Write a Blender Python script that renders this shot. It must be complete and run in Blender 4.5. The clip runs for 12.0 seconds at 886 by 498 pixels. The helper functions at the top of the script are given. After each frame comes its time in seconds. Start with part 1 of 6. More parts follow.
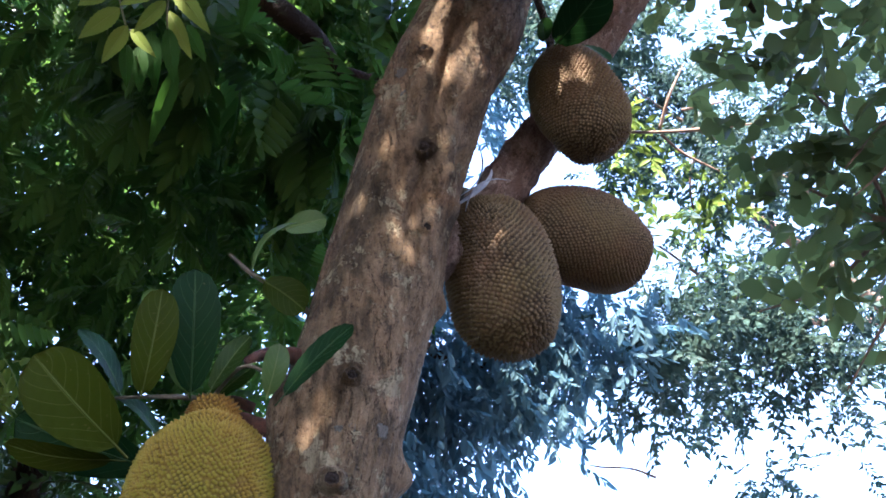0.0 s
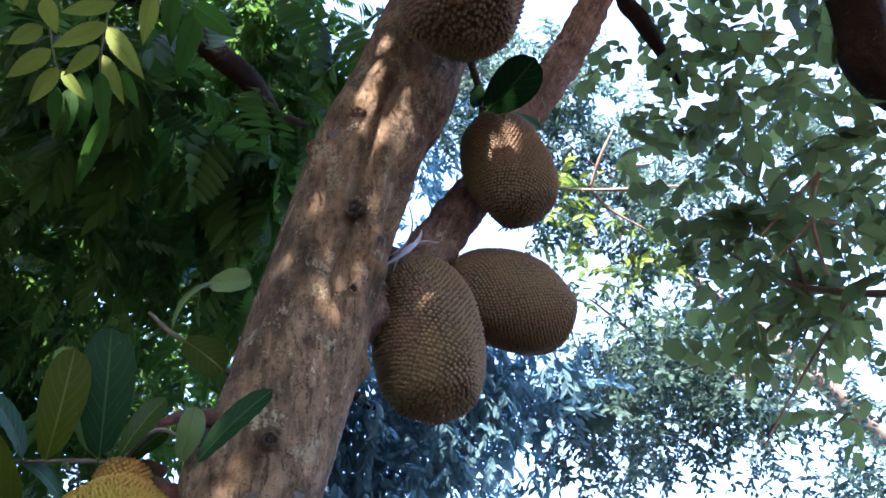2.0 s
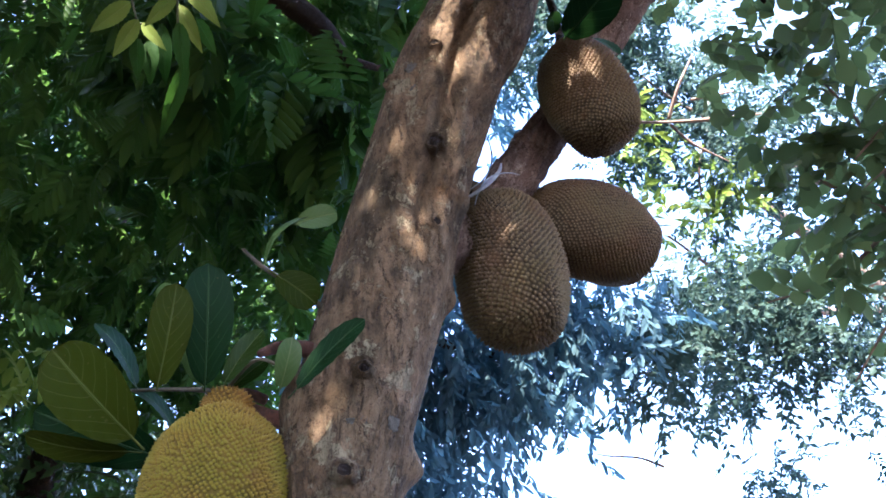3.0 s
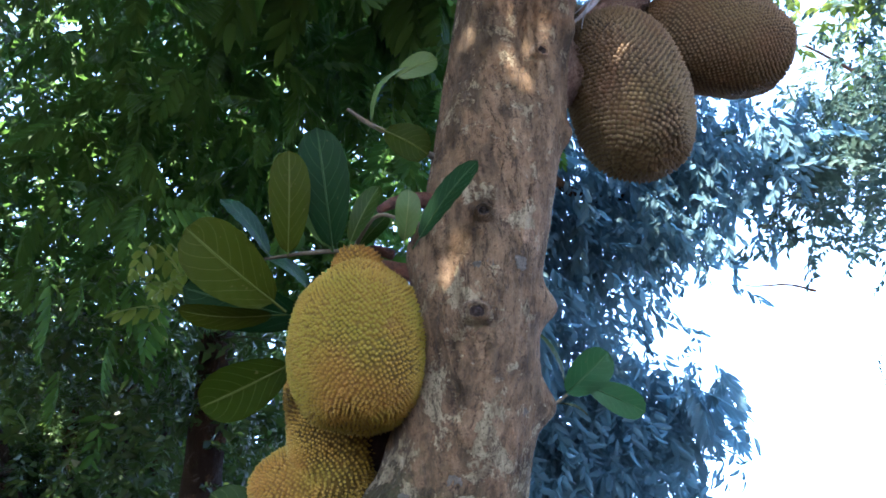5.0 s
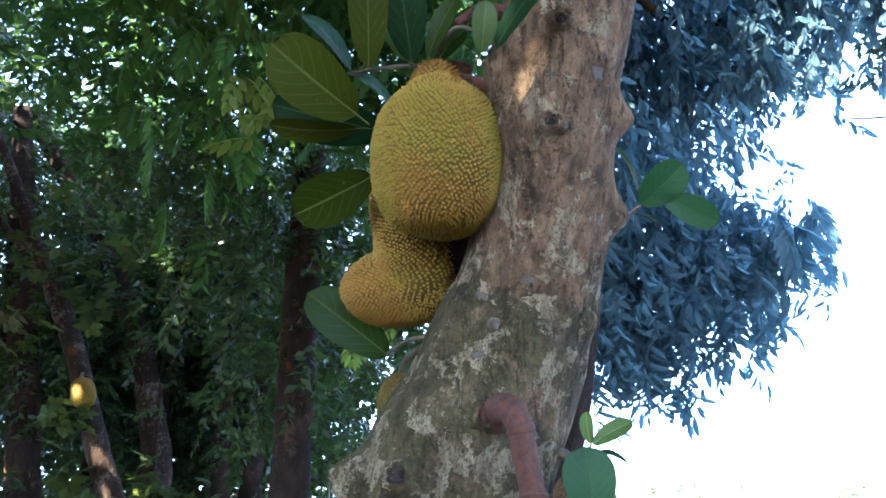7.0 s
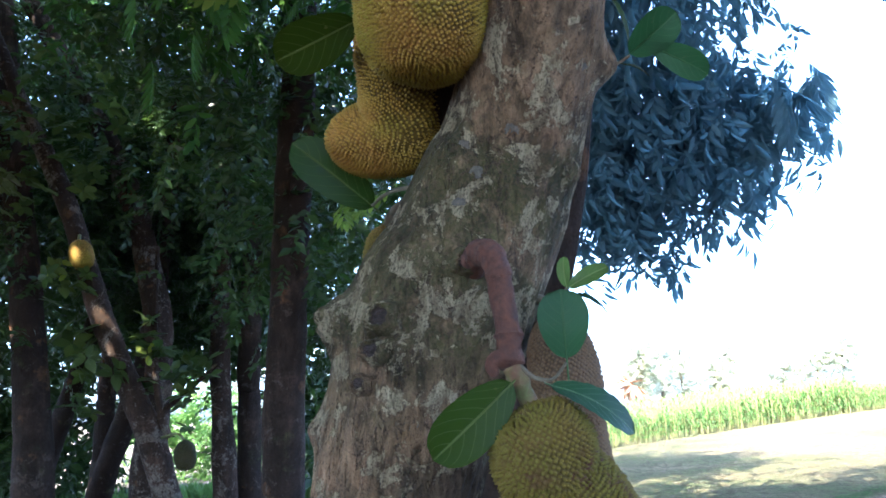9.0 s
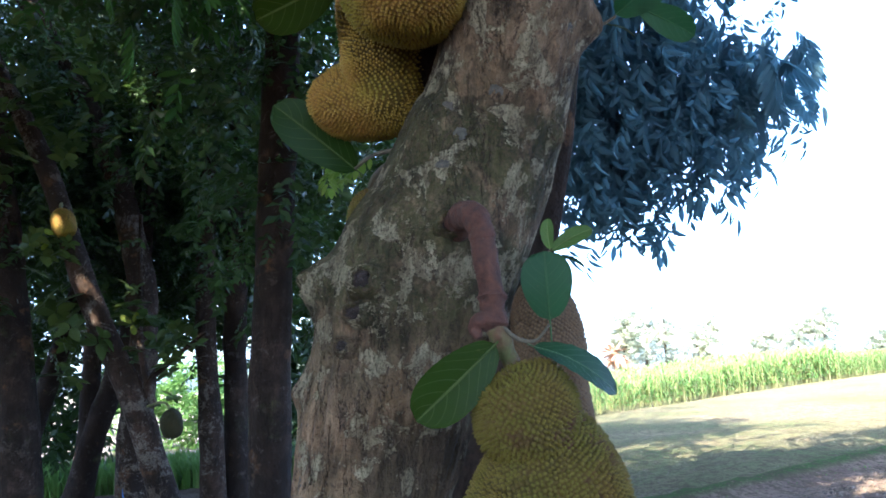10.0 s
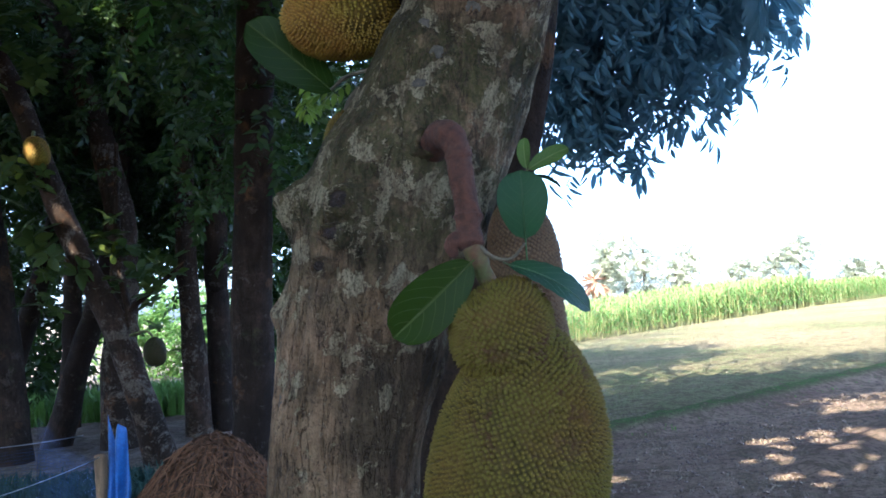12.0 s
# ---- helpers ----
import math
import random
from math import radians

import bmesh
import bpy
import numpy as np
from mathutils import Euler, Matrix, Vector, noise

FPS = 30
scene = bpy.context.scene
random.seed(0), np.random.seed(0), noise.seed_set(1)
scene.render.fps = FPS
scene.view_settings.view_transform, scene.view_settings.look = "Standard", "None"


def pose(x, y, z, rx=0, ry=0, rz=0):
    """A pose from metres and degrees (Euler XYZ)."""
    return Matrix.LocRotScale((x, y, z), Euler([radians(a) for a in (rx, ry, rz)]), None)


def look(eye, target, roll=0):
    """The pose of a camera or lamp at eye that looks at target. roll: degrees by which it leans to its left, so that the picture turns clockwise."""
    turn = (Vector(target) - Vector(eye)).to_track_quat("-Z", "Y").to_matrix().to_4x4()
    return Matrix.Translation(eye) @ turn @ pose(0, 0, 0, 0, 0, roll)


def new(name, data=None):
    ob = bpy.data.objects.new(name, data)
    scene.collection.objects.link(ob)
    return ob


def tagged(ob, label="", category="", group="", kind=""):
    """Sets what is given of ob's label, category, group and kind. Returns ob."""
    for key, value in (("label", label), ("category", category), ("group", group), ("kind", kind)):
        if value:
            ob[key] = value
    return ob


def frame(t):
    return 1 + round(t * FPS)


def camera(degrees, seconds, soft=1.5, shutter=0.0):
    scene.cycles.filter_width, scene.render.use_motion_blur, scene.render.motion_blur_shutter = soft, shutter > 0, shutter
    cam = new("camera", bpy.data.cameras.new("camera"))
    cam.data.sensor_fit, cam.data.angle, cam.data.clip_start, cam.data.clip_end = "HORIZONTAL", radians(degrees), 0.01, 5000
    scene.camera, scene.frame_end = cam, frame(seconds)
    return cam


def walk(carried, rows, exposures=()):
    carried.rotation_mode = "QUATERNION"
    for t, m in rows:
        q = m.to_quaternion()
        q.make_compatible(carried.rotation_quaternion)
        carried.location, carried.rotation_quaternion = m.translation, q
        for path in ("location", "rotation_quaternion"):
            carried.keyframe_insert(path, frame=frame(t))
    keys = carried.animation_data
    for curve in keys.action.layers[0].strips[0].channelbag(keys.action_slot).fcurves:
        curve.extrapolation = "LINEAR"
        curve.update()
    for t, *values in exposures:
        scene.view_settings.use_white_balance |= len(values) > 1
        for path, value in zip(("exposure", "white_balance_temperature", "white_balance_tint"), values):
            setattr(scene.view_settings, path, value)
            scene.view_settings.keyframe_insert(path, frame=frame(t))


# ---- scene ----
cam = camera(59.9, 12.0, soft=1.7)
PATH = [
    (0, (0.002, 0.174, 1.51), (0.496, 1.548, 2.878), -6.7),
    (0.5, (0.011, 0.128, 1.515), (0.613, 1.43, 2.91), -8.0),
    (1, (0.01, 0.107, 1.548), (0.643, 1.371, 2.963), -9.6),
    (1.5, (0.027, 0.115, 1.544), (0.674, 1.357, 2.972), -10.5),
    (2, (0.015, 0.122, 1.53), (0.648, 1.368, 2.961), -9.9),
    (2.5, (0.002, 0.139, 1.516), (0.574, 1.446, 2.917), -7.7),
    (3, (-0.008, 0.155, 1.508), (0.469, 1.553, 2.856), -6.1),
    (3.2, (-0.009, 0.162, 1.505), (0.427, 1.606, 2.818), -5.8),
    (4.8, (0.015, 0.217, 1.505), (0.211, 1.859, 2.63), -5.4),
    (5, (0.024, 0.217, 1.501), (0.194, 1.884, 2.592), -5.5),
    (5.5, (0.045, 0.215, 1.476), (0.13, 1.949, 2.469), -4.1),
    (6, (0.041, 0.213, 1.451), (0.041, 2.018, 2.314), -3.3),
    (6.5, (0.024, 0.199, 1.43), (-0.04, 2.035, 2.22), -2.4),
    (6.7, (0.029, 0.192, 1.422), (-0.04, 2.036, 2.193), -2.2),
    (8.3, (0.059, 0.185, 1.376), (-0.023, 2.107, 1.925), -1.2),
    (8.5, (0.059, 0.19, 1.37), (-0.024, 2.124, 1.875), -1.2),
    (9, (0.066, 0.2, 1.364), (-0.011, 2.153, 1.787), -1.3),
    (9.5, (0.068, 0.203, 1.356), (0.008, 2.165, 1.74), -1.4),
    (10, (0.071, 0.213, 1.351), (0.027, 2.183, 1.697), -1.5),
    (10.5, (0.074, 0.207, 1.344), (0.046, 2.183, 1.655), -1.6),
    (11, (0.086, 0.213, 1.339), (0.084, 2.197, 1.591), -1.7),
    (11.5, (0.082, 0.211, 1.335), (0.082, 2.201, 1.533), -1.8),
    (12, (0.08, 0.212, 1.33), (0.078, 2.205, 1.496), -1.8),
]
EXPOSURES = [(0, 3.75, 4650, 20), (3.2, 3.9, 4600, 20), (5, 4.15, 4600, 17), (6.7, 4.27, 4600, 15), (8.3, 3.95, 4500, 12), (10, 3.4, 4550, 11), (12, 3.1, 4550, 11)]
walk(cam, [(t, look(eye, target, roll)) for t, eye, target, roll in PATH], EXPOSURES)

# ---- sky and sun ----
SUN = Vector((-0.28, -0.66, 0.70)).normalized()
world = bpy.data.worlds.new("sky")
scene.world = world
world.use_nodes = True
wn = world.node_tree.nodes
sky = wn.new("ShaderNodeTexSky")
sky.sky_type, sky.sun_disc = "NISHITA", False
sky.sun_elevation = math.asin(SUN.z)
sky.sun_rotation = math.atan2(SUN.x, SUN.y)
sky.air_density, sky.dust_density, sky.ozone_density = 1.0, 3.0, 0.6
wn["Background"].inputs[1].default_value = 0.115
haze = wn.new("ShaderNodeHueSaturation")
haze.inputs["Saturation"].default_value = 0.62
world.node_tree.links.new(sky.outputs[0], haze.inputs["Color"])
world.node_tree.links.new(haze.outputs[0], wn["Background"].inputs[0])
sun = new("sun", bpy.data.lights.new("sun", "SUN"))
sun.data.energy, sun.data.angle, sun.data.color = 5.0, radians(0.4), (1.0, 0.73, 0.42)
sun.matrix_world = look(SUN * 30, (0, 0, 0))


# ---- materials ----
class Nodes:
    """A short way to write node materials."""

    def __init__(self, name):
        self.mat = bpy.data.materials.new(name)
        self.mat.use_nodes = True
        self.tree = self.mat.node_tree
        self.bsdf = self.tree.nodes["Principled BSDF"]
        self.out = self.tree.nodes["Material Output"]
        self.coord = self.add("ShaderNodeTexCoord")

    def add(self, kind, **inputs):
        n = self.tree.nodes.new(kind)
        for k, v in inputs.items():
            self.put(n, k.replace("_", " "), v)
        return n

    def put(self, n, key, v):
        if hasattr(v, "links"):
            self.tree.links.new(v, n.inputs[key])
        else:
            n.inputs[key].default_value = v

    def noise(self, scale, detail=4, rough=0.6, vector=None, stretch=None, distort=0.0):
        v = vector or self.coord.outputs["Object"]
        if stretch:
            m = self.add("ShaderNodeMapping", Scale=stretch)
            self.tree.links.new(v, m.inputs[0])
            v = m.outputs[0]
        n = self.add("ShaderNodeTexNoise", Scale=scale, Detail=detail, Roughness=rough, Distortion=distort, Vector=v)
        return n.outputs["Fac"]

    def ramp(self, fac, *stops):
        n = self.add("ShaderNodeValToRGB", Fac=fac)
        e = n.color_ramp.elements
        while len(e) < len(stops):
            e.new(0.5)
        for el, (p, c) in zip(e, stops):
            el.position = p
            el.color = (*c, 1) if isinstance(c, tuple) else (c, c, c, 1)
        return n.outputs[0]

    def mix(self, fac, a, b, kind="MIX"):
        n = self.tree.nodes.new("ShaderNodeMix")
        n.data_type, n.blend_type = "RGBA", kind
        for i, v in ((0, fac), (6, a), (7, b)):
            if hasattr(v, "links"):
                self.tree.links.new(v, n.inputs[i])
            else:
                n.inputs[i].default_value = v if i == 0 else (*v, 1)
        return n.outputs[2]

    def math(self, op, a, b=0.0):
        n = self.tree.nodes.new("ShaderNodeMath")
        n.operation = op
        for i, v in ((0, a), (1, b)):
            if hasattr(v, "links"):
                self.tree.links.new(v, n.inputs[i])
            else:
                n.inputs[i].default_value = v
        return n.outputs[0]

    def bump(self, height, strength, distance=0.01):
        n = self.add("ShaderNodeBump", Height=height, Strength=strength, Distance=distance)
        self.tree.links.new(n.outputs[0], self.bsdf.inputs["Normal"])
        return n.outputs[0]

    def done(self, color, rough=0.7, **more):
        self.put(self.bsdf, "Base Color", color if hasattr(color, "links") else (*color, 1))
        self.put(self.bsdf, "Roughness", rough)
        for k, v in more.items():
            self.put(self.bsdf, k.replace("_", " "), v)
        return self.mat


def bark_material(name, dark, mid, light, lichen=0.0, moss=0.0, scale=1.0, lit=(0.19, 0.175, 0.135), crack=0.5, streaks=0.3):
    n = Nodes(name)
    mott = n.noise(7 * scale, 8, 0.72, stretch=(1, 1, 0.75), distort=0.3)
    fibre = n.noise(26 * scale, 6, 0.7, stretch=(1, 1, 0.24), distort=0.7)
    speck = n.noise(75 * scale, 4, 0.75)
    grit = n.noise(170 * scale, 3, 0.7)
    wide = n.noise(2.3 * scale, 5, 0.6, stretch=(1, 1, 0.6))
    c = n.ramp(n.math("ADD", n.math("MULTIPLY", mott, 0.66), n.math("MULTIPLY", fibre, 0.34)), (0.37, dark), (0.5, mid), (0.64, light))
    c = n.mix(n.ramp(wide, (0.41, 0.0), (0.56, 0.85)), c, tuple(0.40 * v for v in mid))
    c = n.mix(n.ramp(n.noise(4.1 * scale, 4, 0.6), (0.60, 0.0), (0.68, 0.5)), c, (0.17, 0.085, 0.028))
    stain = n.ramp(n.noise(6 * scale, 5, 0.65, stretch=(1, 1, 0.13), distort=0.5), (0.48, 0.0), (0.60, streaks))
    c = n.mix(stain, c, tuple(1.3 * v for v in dark))
    if moss:
        share = n.ramp(n.noise(3.4 * scale, 7, 0.72), (0.60 - moss, 0.0), (0.72 - moss, 0.92))
        g = n.math("MULTIPLY", share, n.ramp(speck, (0.33, 0.45), (0.55, 1.0)))
        c = n.mix(g, c, n.mix(n.ramp(mott, (0.45, 0.0), (0.62, 1.0)), (0.030, 0.033, 0.011), (0.072, 0.072, 0.026)))
    if lichen:
        edge = n.math("ADD", n.math("MULTIPLY", n.noise(6 * scale, 9, 0.8, distort=0.5), 0.8), n.math("MULTIPLY", speck, 0.2))
        crust = n.math("MULTIPLY", n.ramp(edge, (0.585 - lichen, 0.0), (0.605 - lichen, 1.0)), n.ramp(grit, (0.36, 0.15), (0.52, 1.0)))
        c = n.mix(n.math("MULTIPLY", crust, 0.72), c, n.mix(n.ramp(mott, (0.4, 0.0), (0.6, 1.0)), tuple(v * k for v, k in zip(lit, (0.74, 0.62, 0.50))), lit))
        q = n.ramp(n.noise(19 * scale, 7, 0.75), (0.655 - lichen, 0.0), (0.68 - lichen, 0.7))
        c = n.mix(q, c, tuple(0.75 * v for v in lit))
    c = n.mix(n.ramp(speck, (0.34, 0.8), (0.47, 0.0)), c, dark)
    c = n.mix(n.ramp(grit, (0.34, 0.6), (0.46, 0.0)), c, dark)
    wander = n.noise(42 * scale, 4, 0.6, stretch=(1, 1, 0.16), distort=0.5)
    ridge = n.math("ABSOLUTE", n.math("SUBTRACT", wander, 0.5))
    line = n.math("MULTIPLY", n.ramp(ridge, (0.0, 1.0), (0.018, 0.0)), n.ramp(n.noise(4 * scale, 3, 0.6), (0.44, 0.0), (0.58, crack)))
    c = n.mix(line, c, tuple(0.5 * v for v in dark))
    h = n.math("ADD", n.math("MULTIPLY", mott, 0.9), n.math("MULTIPLY", speck, 0.4))
    h = n.math("ADD", h, n.math("MULTIPLY", fibre, 0.6))
    h = n.math("SUBTRACT", h, n.math("MULTIPLY", line, 0.9))
    n.bump(h, 1.0, 0.020 / scale)
    return n.done(c, 0.92, Specular_IOR_Level=0.2)


def trunk_bark():
    """Grey-brown bark: flaking plates low down, moss and pale lichen crusts in the middle, smoother above with crown
    shade put into the colour.
    """
    n = Nodes("jackfruit_bark")
    z = n.add("ShaderNodeSeparateXYZ", Vector=n.coord.outputs["Object"]).outputs[2]
    wide = n.noise(3.0, 4, 0.6)
    mott = n.noise(11, 8, 0.7, stretch=(1, 1, 0.7), distort=0.4)
    fibre = n.noise(34, 6, 0.72, stretch=(1, 1, 0.22), distort=0.6)
    speck = n.noise(85, 4, 0.75)
    grit = n.noise(230, 3, 0.7)
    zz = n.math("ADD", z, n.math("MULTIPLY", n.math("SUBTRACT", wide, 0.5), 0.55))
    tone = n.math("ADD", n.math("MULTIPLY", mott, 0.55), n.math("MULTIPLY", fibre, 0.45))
    # upper tones are darkened to hold the shade under the crown
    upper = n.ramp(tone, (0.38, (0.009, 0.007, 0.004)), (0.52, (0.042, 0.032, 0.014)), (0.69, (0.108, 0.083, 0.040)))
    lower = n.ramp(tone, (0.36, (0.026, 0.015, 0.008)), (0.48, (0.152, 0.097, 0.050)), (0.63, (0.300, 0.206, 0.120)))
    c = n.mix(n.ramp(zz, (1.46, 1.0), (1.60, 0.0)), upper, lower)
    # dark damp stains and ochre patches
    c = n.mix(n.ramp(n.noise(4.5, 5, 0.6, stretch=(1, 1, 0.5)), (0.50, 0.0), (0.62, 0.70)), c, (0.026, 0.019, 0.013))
    c = n.mix(n.ramp(n.noise(7.5, 4, 0.6, distort=0.3), (0.60, 0.0), (0.70, 0.55)), c, (0.125, 0.068, 0.022))
    # moss, thickest over the bend
    band = n.math("ABSOLUTE", n.math("SUBTRACT", zz, 1.68))
    moss = n.math("MULTIPLY", n.ramp(n.noise(5, 7, 0.70), (0.34, 0.0), (0.46, 0.95)), n.math("MAXIMUM", n.ramp(band, (0.16, 1.0), (0.36, 0.25)), n.ramp(zz, (1.30, 0.36), (1.44, 0.0))))
    moss = n.math("MULTIPLY", moss, n.ramp(speck, (0.34, 0.5), (0.52, 1.0)))
    c = n.mix(moss, c, n.mix(n.ramp(mott, (0.42, 0.0), (0.62, 1.0)), (0.017, 0.018, 0.005), (0.050, 0.047, 0.013)))
    # pale lichen crusts with ragged rims
    form = n.math("ADD", n.math("MULTIPLY", n.noise(13, 10, 0.66, distort=0.35), 0.82), n.math("MULTIPLY", speck, 0.18))
    many = n.ramp(n.math("ABSOLUTE", n.math("SUBTRACT", zz, 1.72)), (0.12, 0.034), (0.60, 0.0))
    form = n.math("ADD", form, many)
    crust = n.math("MULTIPLY", n.ramp(form, (0.560, 0.0), (0.572, 1.0)), n.ramp(grit, (0.34, 0.35), (0.50, 1.0)))
    c = n.mix(n.math("MULTIPLY", crust, 0.85), c, n.mix(n.ramp(fibre, (0.38, 0.0), (0.62, 1.0)), (0.125, 0.100, 0.054), (0.310, 0.268, 0.162)))
    small = n.ramp(n.noise(32, 6, 0.7), (0.640, 0.0), (0.655, 0.75))
    c = n.mix(small, c, (0.190, 0.162, 0.105))
    # grit and fissures
    c = n.mix(n.ramp(speck, (0.33, 0.75), (0.45, 0.0)), c, (0.014, 0.009, 0.006))
    c = n.mix(n.ramp(grit, (0.33, 0.55), (0.45, 0.0)), c, (0.018, 0.012, 0.008))
    wander = n.noise(24, 5, 0.62, stretch=(1, 1, 0.20), distort=0.6)
    ridge = n.math("ABSOLUTE", n.math("SUBTRACT", wander, 0.5))
    line = n.math("MULTIPLY", n.ramp(ridge, (0.0, 1.0), (0.010, 0.0)), n.ramp(zz, (1.48, 0.8), (1.75, 0.15)))
    c = n.mix(line, c, (0.022, 0.014, 0.009))
    h = n.math("ADD", n.math("MULTIPLY", mott, 0.7), n.math("MULTIPLY", speck, 0.45))
    h = n.math("ADD", h, n.math("MULTIPLY", fibre, 0.7))
    h = n.math("ADD", h, n.math("MULTIPLY", crust, 0.25))
    h = n.math("SUBTRACT", h, n.math("MULTIPLY", line, 1.0))
    n.bump(h, 1.0, 0.016)
    return n.done(c, 0.9, Specular_IOR_Level=0.22)


def leaf_material(name, dark, light, trans, veins=False, gloss=0.42, through_share=0.34, vein_tint=(0.17, 0.20, 0.055), spec=0.22):
    n = Nodes(name)
    rnd = n.tree.nodes.new("ShaderNodeNewGeometry").outputs["Random Per Island"]
    if veins:
        uv = n.tree.nodes.new("ShaderNodeUVMap").outputs[0]
        s = n.add("ShaderNodeSeparateXYZ", Vector=uv)
        across = n.math("ABSOLUTE", n.math("SUBTRACT", s.outputs[0], 0.5))
        bowed = n.math("POWER", across, 1.35)
        slant = n.math("SUBTRACT", n.math("ADD", n.math("MULTIPLY", s.outputs[1], 6.5), n.math("MULTIPLY", n.noise(9, 2, 0.5), 0.9)), n.math("MULTIPLY", bowed, 6.0))
        side = n.math("ABSOLUTE", n.math("SUBTRACT", n.math("FRACT", slant), 0.5))
        vein = n.math("MAXIMUM", n.math("MULTIPLY", n.ramp(side, (0.0, 0.6), (0.060, 0.0)), n.ramp(across, (0.36, 1.0), (0.5, 0.1))), n.ramp(across, (0.012, 1.0), (0.032, 0.0)))
        rnd = n.tree.nodes.new("ShaderNodeObjectInfo").outputs["Random"]
    mott = n.noise(26 if veins else 5, 4, 0.6)
    c = n.mix(n.math("ADD", n.math("MULTIPLY", rnd, 0.75), n.math("MULTIPLY", mott, 0.3)), dark, light)
    if veins:
        spots = n.ramp(n.noise(60, 3, 0.6), (0.68, 0.0), (0.76, 0.6))
        c = n.mix(spots, c, (0.10, 0.085, 0.03))
        c = n.mix(n.math("MULTIPLY", vein, 0.6), c, vein_tint)
        nrm = n.bump(n.math("SUBTRACT", n.math("MULTIPLY", mott, 0.3), vein), 0.35, 0.003)
    n.done(c, gloss, Specular_IOR_Level=spec)
    t = n.add("ShaderNodeBsdfTranslucent")
    n.put(t, "Color", n.mix(0.55, c, trans))
    m = n.add("ShaderNodeMixShader")
    m.inputs[0].default_value = through_share
    n.tree.links.new(n.bsdf.outputs[0], m.inputs[1])
    n.tree.links.new(t.outputs[0], m.inputs[2])
    n.tree.links.new(m.outputs[0], n.out.inputs[0])
    return n.mat


def rind_material(name, valley_shade, side, tip, blush, spots=0.0, tinge=None):
    """Skin of a jackfruit: the stored value tip is 0 between the spikes and 1 on their points."""
    n = Nodes(name)
    a = n.add("ShaderNodeAttribute")
    a.attribute_name = "tip"
    rnd = n.tree.nodes.new("ShaderNodeNewGeometry").outputs["Random Per Island"]
    # shade between the spikes and light on their points are put into the ramp
    c = n.ramp(a.outputs["Fac"], (0.0, valley_shade), (0.16, valley_shade), (0.42, side), (0.68, side), (0.95, tip))
    c = n.mix(n.ramp(n.noise(4.5, 4, 0.6), (0.42, 0.0), (0.68, 0.75)), c, blush)
    if tinge:
        m = n.add("ShaderNodeMapping", Location=(3.1, 1.7, 5.3), Vector=n.coord.outputs["Object"])
        g = n.ramp(n.noise(5.5, 3, 0.55, vector=m.outputs[0]), (0.44, 0.0), (0.64, 0.8))
        c = n.mix(n.math("MULTIPLY", g, n.ramp(a.outputs["Fac"], (0.1, 0.3), (0.6, 1.0))), c, tinge)
    c = n.mix(n.math("MULTIPLY", rnd, 0.35), c, side)
    c = n.mix(n.ramp(n.noise(34, 3, 0.6), (0.62, 0.0), (0.74, 0.4)), c, (0.10, 0.05, 0.018))
    if spots:
        c = n.mix(n.math("MULTIPLY", n.ramp(n.noise(36, 4, 0.65), (0.54, 0.0), (0.60, spots)), n.ramp(n.noise(5, 3, 0.6), (0.50, 0.0), (0.62, 1.0))), c, (0.045, 0.018, 0.011))
    n.bump(n.noise(260, 2, 0.6), 0.25, 0.002)
    return n.done(c, 0.7, Specular_IOR_Level=0.18)


def plain_material(name, a, b, scale, rough=0.7, bump=0.3, stretch=None):
    n = Nodes(name)
    f = n.noise(scale, 5, 0.65, stretch=stretch)
    fine = n.noise(scale * 7, 3, 0.6)
    c = n.mix(n.ramp(f, (0.34, 0.0), (0.66, 1.0)), a, b)
    c = n.mix(n.ramp(fine, (0.4, 0.35), (0.65, 0.0)), c, tuple(v * 0.5 for v in a))
    n.bump(n.math("ADD", f, n.math("MULTIPLY", fine, 0.5)), bump, 0.01)
    return n.done(c, rough)


